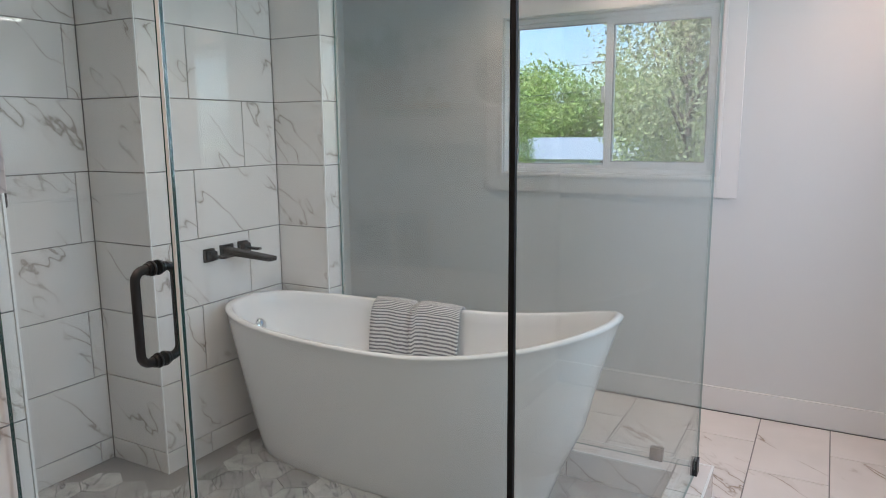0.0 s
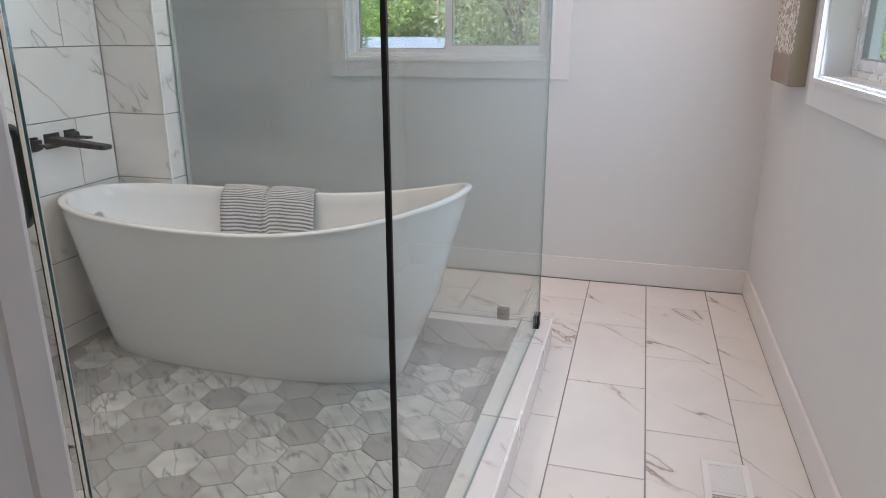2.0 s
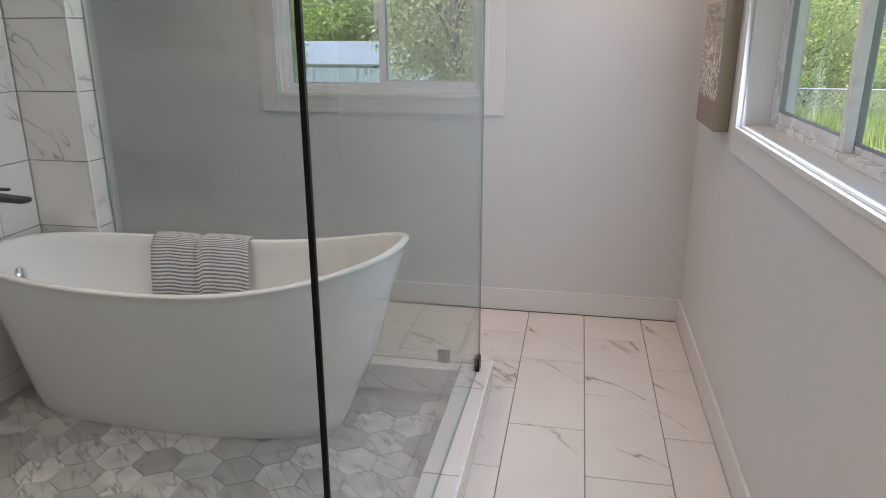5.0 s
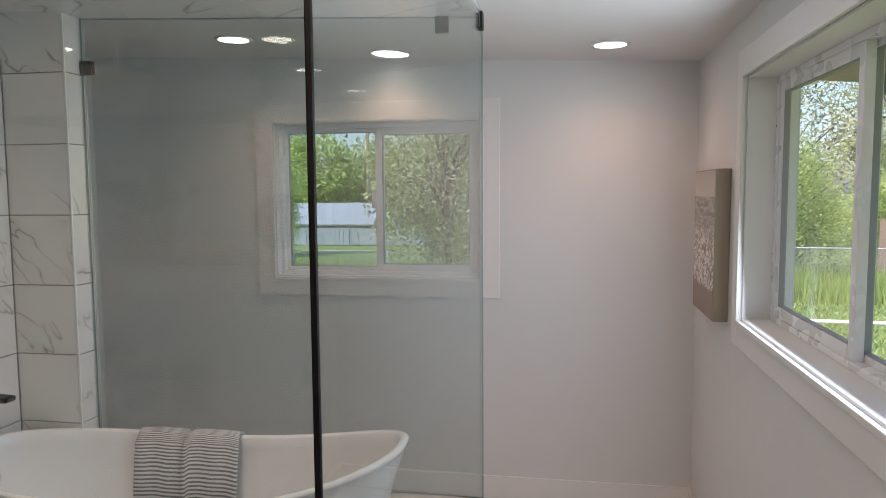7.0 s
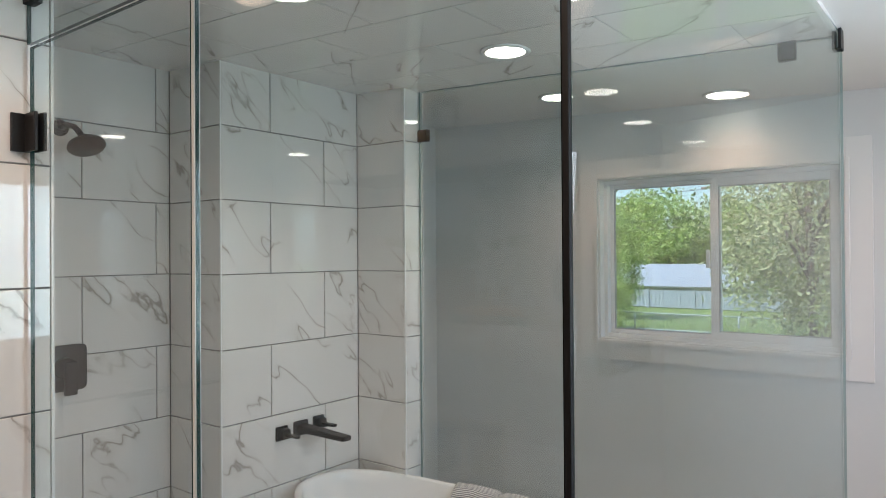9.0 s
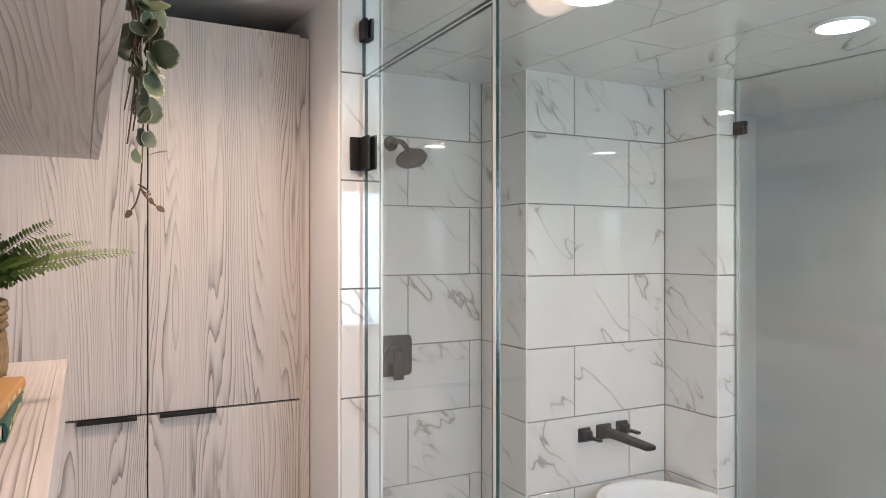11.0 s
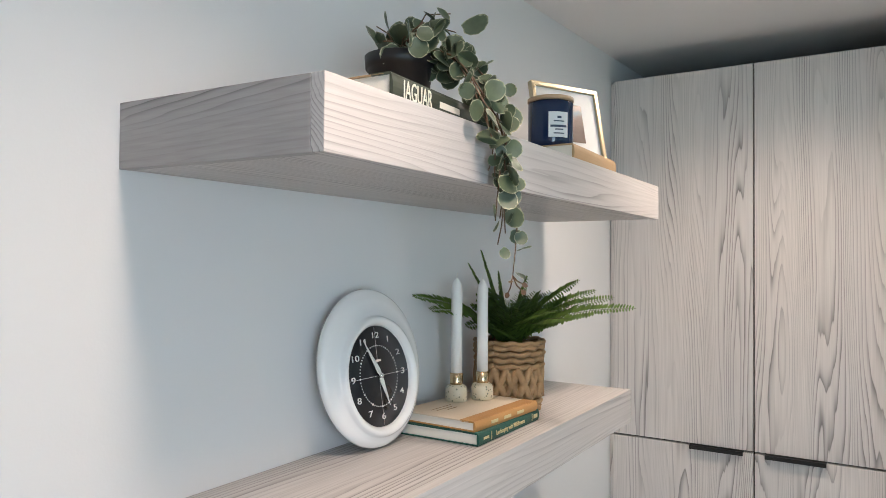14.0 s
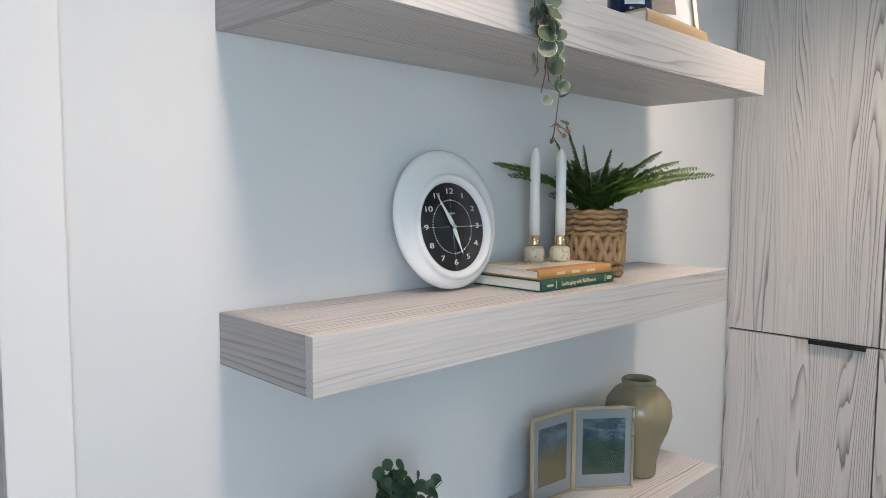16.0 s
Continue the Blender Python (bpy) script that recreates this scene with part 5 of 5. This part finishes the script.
def tree(x, y, height, spread, leaf, count, size, label, low=0.25, seed=1):
    rng = random.Random(seed)
    ob = thing("tree", (x, y, GROUND), label, "tree", "trees outside")
    bm = bmesh.new()
    top = Vector((x + rng.uniform(-0.2, 0.2), y, GROUND + height * 0.75))
    tube([(x, y, GROUND), (x + 0.05, y, GROUND + height * low), top], height * 0.022, 8, bm, 0.25)
    for _ in range(14):
        z = GROUND + height * rng.uniform(low, 0.6)
        a = rng.uniform(0, 6.28)
        r = spread * rng.uniform(0.5, 0.9)
        tube([(x, y, z), (x + r * 0.5 * math.cos(a), y + r * 0.5 * math.sin(a), z + height * 0.12), (x + r * math.cos(a), y + r * math.sin(a), z + height * 0.28)], height * 0.008, 5, bm, 0.2)
    part("trunk", bm, "bark", ob)
    bm = bmesh.new()
    crown(bm, rng, (x, y, GROUND + height * (low + 1) / 2), (spread, spread, height * (1 - low) / 2), count, size, 60)
    part("crown", bm, leaf, ob)


tree(-2.35, 15.5, 6.8, 1.75, "leaf_pale", 24000, 0.062, "tall pale-leaved tree beyond the back window", 0.03, 3)
for i, (x, y, h, w) in enumerate(((-27, 52, 5.4, 4.5), (-20, 54, 6.9, 4.2), (-14.5, 58, 6.0, 4.2), (-33, 50, 6.0, 5.0), (-9.5, 62, 7.4, 5.5), (-3, 60, 8.6, 6.0), (5, 58, 9.0, 6.0))):
    tree(x, y, h, w, "leaf_green", 11000, 0.21, "green broadleaf tree behind the yard fence", 0.02, 20 + i)
tree(-11.3, 27, 4.0, 1.0, "leaf_green", 9000, 0.055, "slim green broadleaf tree near the yard fence", 0.10, 41)
tree(-9.9, 23.0, 2.0, 0.6, "leaf_green", 5000, 0.045, "low green bush on the lawn", 0.02, 42)
tree(6.7, 22.5, 3.9, 1.7, "leaf_green", 16000, 0.06, "bushy green tree behind the chain fence", 0.02, 51)
tree(10.8, 24.5, 3.4, 1.5, "leaf_green", 12000, 0.06, "bushy green tree behind the chain fence", 0.02, 52)
for i, (x, y, h, w) in enumerate(((9, 34, 9.5, 4.0), (15, 33, 9.5, 4.0), (21, 30, 9, 4.0), (4, 40, 9, 4.0), (27, 22, 9, 4))):
    tree(x, y, h, w, "leaf_pale", 9000, 0.13, "sparse spring tree along the street", 0.15, 61 + i)


def shed():
    ob = thing("shed", (-13, 38, GROUND), "low grey shed with a bright metal gable roof", "shed")
    z0, z1, z2 = GROUND, GROUND + 0.92, GROUND + 2.0
    part("wall", box(-16.7, -9.0, 37.2, 41.5, z0, z1), "siding", ob)
    bm = bmesh.new()
    a = [bm.verts.new(p) for p in ((-17.0, 36.7, z1 - 0.05), (-8.7, 36.7, z1 - 0.05), (-8.7, 39.4, z2), (-17.0, 39.4, z2), (-17.0, 42.0, z1 - 0.05), (-8.7, 42.0, z1 - 0.05))]
    bm.faces.new((a[0], a[1], a[2], a[3]))
    bm.faces.new((a[3], a[2], a[5], a[4]))
    r = part("roof", bm, "roof_metal", ob)
    r.modifiers.new("thick", "SOLIDIFY").thickness = 0.08
    part("window", box(-10.6, -9.9, 37.16, 37.19, z0 + 0.66, z0 + 0.86), "dark_gap", ob)
    bm = bmesh.new()
    quad_box(bm, -9.02, -8.98, 37.2, 41.5, z0, z1)
    bm.faces.new([bm.verts.new(p) for p in ((-8.99, 36.9, z1), (-8.99, 41.8, z1), (-8.99, 39.4, z2 - 0.05))])
    part("gable", bm, "siding", ob)


shed()


def panel_fence():
    ob = thing("metal_fence", (-15, 33, GROUND), "pale corrugated metal fence along the yard", "fence")
    for i in range(14):
        x = -30 + i * 2.2
        bm = bmesh.new()
        for k in range(11):
            quad_box(bm, x + k * 0.2, x + k * 0.2 + 0.13, 33.0, 33.04, GROUND + 0.05, GROUND + 0.86)
            quad_box(bm, x + k * 0.2 + 0.13, x + k * 0.2 + 0.2, 33.015, 33.05, GROUND + 0.05, GROUND + 0.86)
        part("panel", bm, "fence_metal", ob)
        part("post", box(x - 0.05, x + 0.03, 32.95, 33.02, GROUND, GROUND + 0.90), "fence_metal", ob)


panel_fence()


def chain_fence(name, p0, p1, h, step, label):
    ob = thing(name, ((p0[0] + p1[0]) / 2, (p0[1] + p1[1]) / 2, GROUND), label, "fence")
    d = Vector((p1[0] - p0[0], p1[1] - p0[1], 0))
    n = int(d.length / step)
    for i in range(n + 1):
        p = Vector((p0[0], p0[1], GROUND)) + d * i / n
        part("post", tube([p, p + Vector((0, 0, h))], 0.03, 8), "fence_metal", ob)
    for z in (h - 0.03, 0.05):
        part("rail", tube([Vector((*p0, GROUND + z)), Vector((*p1, GROUND + z))], 0.022, 6), "fence_metal", ob)
    bm = bmesh.new()
    L = d.length
    u = d.normalized()
    cells = min(150, int(L / 0.14))
    for i in range(-8, cells):
        for s in (0, 1):
            a, b = i * L / cells, (i + 8) * L / cells
            lo, hi = max(0, a), min(L, b)
            za, zb = (lo - a) / (b - a) * h, (hi - a) / (b - a) * h
            if s:
                za, zb = h - za, h - zb
            q0 = Vector((p0[0], p0[1], GROUND + za)) + u * lo
            q1 = Vector((p0[0], p0[1], GROUND + zb)) + u * hi
            tube([q0, q1], 0.005, 3, bm)
    part("mesh", bm, "fence_metal", ob)


chain_fence("chain_fence", (-16, 23.5), (1.0, 23.5), 0.62, 3.4, "grey chain-link fence across the lawn")
chain_fence("chain_fence", (2.0, 20.5), (20.0, 19.0), 1.10, 3.0, "grey chain-link fence beside tall grass")


def board_fence():
    ob = thing("board_fence", (15, 21, GROUND), "brown weathered board fence in the next yard", "fence")
    for i in range(44):
        x, y = 9.2 + i * 0.3, 22.3 - i * 0.05
        part("board", box(x, x + 0.26, y, y + 0.03, GROUND, GROUND + 1.75 + 0.03 * math.sin(i * 1.7)), "fence_wood", ob)


board_fence()

ob = thing("utility_pole", (-12.9, 46, GROUND), "weathered wooden utility pole with wires", "pole")
part("post", tube([(-12.9, 46, GROUND), (-12.9, 46, GROUND + 7.4)], 0.14, 8, None, 0.7), "fence_wood", ob)
part("crossarm", box(-13.9, -11.9, 45.9, 46.05, GROUND + 6.7, GROUND + 6.8), "fence_wood", ob)
for z, dz in ((6.7, 0.0), (5.0, -0.5), (4.4, -0.3)):
    part("wire", tube([(-60, 44 - 2, GROUND + z + dz), (-34, 45, GROUND + z - 0.9 + dz / 2), (-12.9, 46, GROUND + z), (20, 47, GROUND + z - 0.7), (60, 48, GROUND + z)], 0.02, 4), "wire", ob)

ob = thing("roof_eave", (1.7, 2.0, 2.3), "tan wooden eave with a dark gutter board over the side window", "eave")
bm = bmesh.new()
vs = quad_box(bm, 1.062, 1.85, -1.5, 4.6, 2.36, 2.38)
for v in vs:
    if v.co.x > 1.5:
        v.co.z -= 0.07
part("soffit", bm, "soffit_wood", ob)
part("fascia", box(1.85, 1.89, -1.5, 4.6, 2.19, 2.37), "fascia", ob)

rail = thing("white_rail", (6, 13.4, GROUND), "low white pipe rail on the lawn", "rail")
part("pipe", tube([(2.5, 13.6, GROUND + 0.30), (11.0, 13.0, GROUND + 0.30)], 0.035, 8), "vinyl", rail)
for i in range(4):
    x = 2.8 + i * 2.6
    part("post", tube([(x, 13.58 - 0.07 * (x - 2.5), GROUND), (x, 13.58 - 0.07 * (x - 2.5), GROUND + 0.30)], 0.03, 8), "vinyl", rail)

rng = random.Random(9)
bm = bmesh.new()
for _ in range(30000):
    if rng.random() < 0.55:
        x, y, h = rng.uniform(1.5, 14), rng.uniform(17.2, 21.5), rng.uniform(0.25, 0.60)
    elif rng.random() < 0.6:
        x, y, h = rng.uniform(2.0, 9), rng.uniform(8.5, 17.2), rng.uniform(0.05, 0.13)
    else:
        x, y, h = rng.uniform(-12, -2), rng.uniform(17, 30), rng.uniform(0.05, 0.14)
    a = rng.uniform(0, 3.14)
    d = Vector((math.cos(a), math.sin(a), 0)) * 0.022
    p = Vector((x, y, GROUND))
    lean = Vector((rng.uniform(-0.1, 0.1), rng.uniform(-0.1, 0.1), h))
    bm.faces.new([bm.verts.new(q) for q in (p - d, p + d, p + lean)])
ob = new("grass_blades", mesh_of(bm, "grass_blades", "leaf_green"))
tagged(ob, "tall green grass along the chain-link fence", "grass", kind="stuff")

# ---- tiles of walls, kerb, floor and ceiling ----
TILES = {}


def tile_mesh(w, h, t, mat):
    """A flat tile with a soft arris, lying in xy with its face at z = 0."""
    key = (round(w, 4), round(h, 4), t, mat)
    if key not in TILES:
        bm = bmesh.new()
        a = min(0.0014, t * 0.4)
        lo = [bm.verts.new((x, y, -t)) for x, y in ((0, 0), (w, 0), (w, h), (0, h))]
        mid = [bm.verts.new((x, y, -a)) for x, y in ((0, 0), (w, 0), (w, h), (0, h))]
        hi = [bm.verts.new((x, y, 0)) for x, y in ((a, a), (w - a, a), (w - a, h - a), (a, h - a))]
        for p, q in ((lo, mid), (mid, hi)):
            for i in range(4):
                bm.faces.new((p[i], p[(i + 1) % 4], q[(i + 1) % 4], q[i]))
        bm.faces.new(hi)
        TILES[key] = mesh_of(bm, "tile", mat)
    return TILES[key]


def lay(parent, m, w, h, mat="wall_tile", t=0.009):
    ob = new("tile", tile_mesh(w, h, t, mat))
    ob.parent = parent
    ob.matrix_basis = Matrix.Translation(-ORIGIN[parent]) @ m


ROWS_Z = [-0.002, 0.097, 0.399, 0.701, 1.003, 1.305, 1.607, 1.907, 2.205, 2.56]
J = 0.0042
# facing +x: u along y; facing -y: u along x; facing +y: u along -x
FACE = {"+x": Matrix(((0, 0, 1), (1, 0, 0), (0, 1, 0))).to_4x4(), "-y": Matrix(((1, 0, 0), (0, 0, -1), (0, 1, 0))).to_4x4(), "+y": Matrix(((-1, 0, 0), (0, 0, 1), (0, 1, 0))).to_4x4()}


def tiled(parent, face, at, u0, u1, joints):
    """Rows of long tiles; joints gives the upright joints of even and of odd rows."""
    for k, (z0, z1) in enumerate(zip(ROWS_Z, ROWS_Z[1:])):
        cuts = [u0] + [j for j in sorted(joints[k % 2]) if u0 + 0.02 < j < u1 - 0.02] + [u1]
        for a, b in zip(cuts, cuts[1:]):
            if face == "+x":
                p = (at, a + J / 2, z0 + J / 2)
                hi = high(at)
            elif face == "-y":
                p = (a + J / 2, at, z0 + J / 2)
                hi = high((a + b) / 2)
            else:
                p = (b - J / 2, at, z0 + J / 2)
                hi = high((a + b) / 2)
            top = min(z1, hi + 0.004)
            lay(parent, Matrix.Translation(p) @ FACE[face], b - a - J, top - z0 - J)


head = structure("wall_head", box(XHEAD - 0.012, XHEAD - 0.006, COL1 - 0.009, YJOG + 0.009, -0.02, 2.5), "grout", "marble-look tiled wall with the shower head", "wall")
tiled(head, "+x", XHEAD, COL1, YJOG, ((1.471, 2.083), (1.777,)))
bathw = named("wall_bath")
tiled(bathw, "+x", XTAP, YJOG + 0.004, YSTUB, ((2.392,), (2.697,)))
tiled(bathw, "-y", YJOG, XHEAD, XTAP - 0.004, ((), ()))
stub = named("wall_stub")
structure("stub_backing", box(XTAP, XSTUB - 0.004, YSTUB + 0.005, YSTUB + 0.0098, 0.0, 2.46), "grout", "mortar bed behind the stub wall tiles", "wall")
structure("stub_end_backing", box(XSTUB - 0.0098, XSTUB - 0.005, YSTUB + 0.006, 3.045, 0.0, 2.45), "grout", "mortar bed at the stub wall end", "wall")
tiled(stub, "-y", YSTUB, XTAP, XSTUB - 0.006, ((), ()))
tiled(stub, "+x", XSTUB, YSTUB + 0.006, 3.039, ((), ()))
partition = named("wall_partition")
structure("column_backing", box(XCOL - 0.0098, XCOL - 0.005, COL0 + 0.004, COL1 - 0.004, 0.0, 2.44), "grout", "mortar bed behind the column tiles", "wall")
tiled(partition, "+x", XCOL, COL0 + 0.006, COL1 - 0.006, ((), ()))
tiled(partition, "+y", COL1, XHEAD, XCOL - 0.006, ((-2.1,), (-1.80,)))


def edge_strip(name, x0, x1, y0, y1, z1):
    structure(name, box(x0, x1, y0, y1, 0.0, z1, 0.0015), "white_metal", "white metal tile edge trim", "trim")


edge_strip("tile_trim_jog", XTAP - 0.006, XTAP + 0.0015, YJOG - 0.0015, YJOG + 0.005, high(XTAP) - 0.005)
edge_strip("tile_trim_stub", XSTUB - 0.006, XSTUB + 0.0015, YSTUB - 0.0015, YSTUB + 0.006, high(XSTUB) - 0.005)
edge_strip("tile_trim_stub_end", XSTUB - 0.006, XSTUB + 0.0015, 3.039, 3.0465, high(XSTUB) - 0.005)
edge_strip("tile_trim_column", XCOL - 0.006, XCOL + 0.0015, COL0 - 0.0015, COL0 + 0.006, high(XCOL) - 0.005)
edge_strip("tile_trim_column_end", XCOL - 0.006, XCOL + 0.0015, COL1 - 0.006, COL1 + 0.0015, high(XCOL) - 0.005)

# kerb: top tiles, outer and inner faces, white edge strips
for y0, y1 in ((GY0 - 0.07, 1.58), (1.58, 2.19), (2.19, 2.80), (2.80, 3.064)):
    lay(KERB, Matrix.Translation((-0.184, y0 + J / 2, 0.124)), 0.126, y1 - y0 - J, "floor_tile", 0.012)
    lay(KERB, Matrix.Translation((-0.050, y0 + J / 2, 0.0)) @ FACE["+x"], y1 - y0 - J, 0.118, "floor_tile", 0.002)
x = XSTUB + 0.002
while x < -0.19:
    w = min(0.61, -0.187 - x)
    lay(KERB, Matrix.Translation((x, 2.951, 0.124)), w - J, 0.113, "floor_tile", 0.012)
    lay(KERB, Matrix.Translation((x, 2.943, 0.0)) @ FACE["-y"], w - J, 0.118, "wall_tile", 0.002)
    x += 0.61
x = XCOL + 0.002
while x < -0.19:
    w = min(0.61, -0.187 - x)
    lay(KERB, Matrix.Translation((x, GY0 - 0.063, 0.124)), w - J, 0.126, "floor_tile", 0.012)
    lay(KERB, Matrix.Translation((x, GY0 - 0.072, 0.0)) @ FACE["-y"], w - J, 0.118, "floor_tile", 0.002)
    x += 0.61
bm = bmesh.new()
quad_box(bm, -0.058, -0.0485, GY0 - 0.07, 3.0735, 0.117, 0.1250, 0.0015)
quad_box(bm, XSTUB, -0.058, 3.064, 3.0735, 0.117, 0.1250, 0.0015)
quad_box(bm, XSTUB, -0.190, 2.9415, 2.9505, 0.117, 0.1250, 0.0015)
quad_box(bm, XCOL, -0.058, GY0 - 0.0735, GY0 - 0.064, 0.117, 0.1250, 0.0015)
part("edge_trim", bm, "white_metal", KERB, "white metal edge trim")

# main floor
FLOOR = named("floor")
for i in range(-9, 3):
    x0, x1 = 0.053 + 0.311 * i, 0.053 + 0.311 * (i + 1)
    x1 = min(x1, XR - 0.012)
    start = 3.062 if i % 2 else 3.373
    for k in range(-8, 3):
        y0, y1 = start + 0.6135 * (k - 1), start + 0.6135 * k
        y0, y1 = max(y0, -1.2), min(y1, YB - 0.019)
        inside = x1 < -0.06 and y1 > GY0 and y0 < 3.06
        if y1 - y0 < 0.02 or (inside and x1 < -0.3 and y0 > GY0 and y1 < 3.06):
            continue
        for a, b in ((y0, min(y1, GY0 - 0.072)), (max(y0, 3.074), y1)) if x1 < -0.06 else ((y0, y1),):
            if b - a > 0.02:
                lay(FLOOR, Matrix.Translation((x0 + J / 2, a + J / 2, 0.0)), x1 - x0 - J, b - a - J, "floor_tile", 0.004)
# hexagon floor of the shower
HEXF = structure("shower_floor", box(XHEAD, -0.19, GY0 + 0.07, 2.946, -0.004, 0.0006), "grout", "grey marble hexagon mosaic floor", "floor")
R = 0.0930
hexes = []
for k in range(4):
    bm = bmesh.new()
    pts = [(math.cos(radians(30 + 60 * i)), math.sin(radians(30 + 60 * i))) for i in range(6)]
    lo = [bm.verts.new((x * (R - 0.0016), y * (R - 0.0016), -0.003)) for x, y in pts]
    hi = [bm.verts.new((x * (R - 0.0026), y * (R - 0.0026), 0.0)) for x, y in pts]
    for i in range(6):
        bm.faces.new((lo[i], lo[(i + 1) % 6], hi[(i + 1) % 6], hi[i]))
    bm.faces.new(hi)
    hexes.append(mesh_of(bm, "hex_tile", "hex_tile"))
rng = random.Random(4)
for i in range(-11, 6):
    for j in range(-4, 9):
        x = -0.975 + (i + 0.5 * (j % 2)) * R * math.sqrt(3)
        y = 1.822 + j * R * 1.5
        if XHEAD + 0.04 < x < -0.25 and GY0 + 0.13 < y < 2.90 and not (x < XTAP + 0.05 and y > YJOG - 0.05):
            ob = new("hex_tile", hexes[rng.randrange(4)])
            ob.parent = HEXF
            ob.matrix_basis = Matrix.Translation((x, y, 0.0030 + rng.uniform(0, 0.0006)))

# tiled ceiling of the shower, one mesh
bm = bmesh.new()
k = 0
y = GY0 - 0.01
while y < GY1:
    y1 = min(y + 0.305, GY1 + 0.012)
    x = XHEAD - 0.3 * (k % 2)
    while x < GX + 0.012:
        a, b = max(x, XHEAD), min(x + 0.61, GX + 0.012)
        if b - a > 0.02:
            vs = quad_box(bm, a + J / 2, b - J / 2, y + J / 2, y1 - J / 2, 0, 0.010)
            for v in vs:
                v.co.z = high(v.co.x) - (0.012 if v.co.z < 0.005 else 0.003)
        x += 0.61
    y, k = y + 0.305, k + 1
structure("ceiling_tiles", bm, "wall_tile", "marble-look tiles on the shower ceiling", "ceiling")
bm = bmesh.new()
vs = quad_box(bm, XHEAD, GX + 0.010, GY0 - 0.008, GY1 + 0.010, 0, 1)
for v in vs:
    v.co.z = high(v.co.x) - (0.010 if v.co.z < 0.5 else 0.001)
structure("ceiling_grout", bm, "grout", "grey joints between the shower ceiling tiles", "ceiling")
bm = bmesh.new()
for p in ((GX + 0.012, GX + 0.030, GY0 - 0.028, GY1 + 0.030), (XSTUB, GX + 0.012, GY1 + 0.012, GY1 + 0.030), (XCOL, GX + 0.012, GY0 - 0.028, GY0 - 0.010)):
    vs = quad_box(bm, *p, 0, 1)
    for v in vs:
        v.co.z = high(v.co.x) - (0.016 if v.co.z < 0.5 else 0.0)
structure("ceiling_trim", bm, "white_metal", "white edge trim round the tiled shower ceiling", "trim")
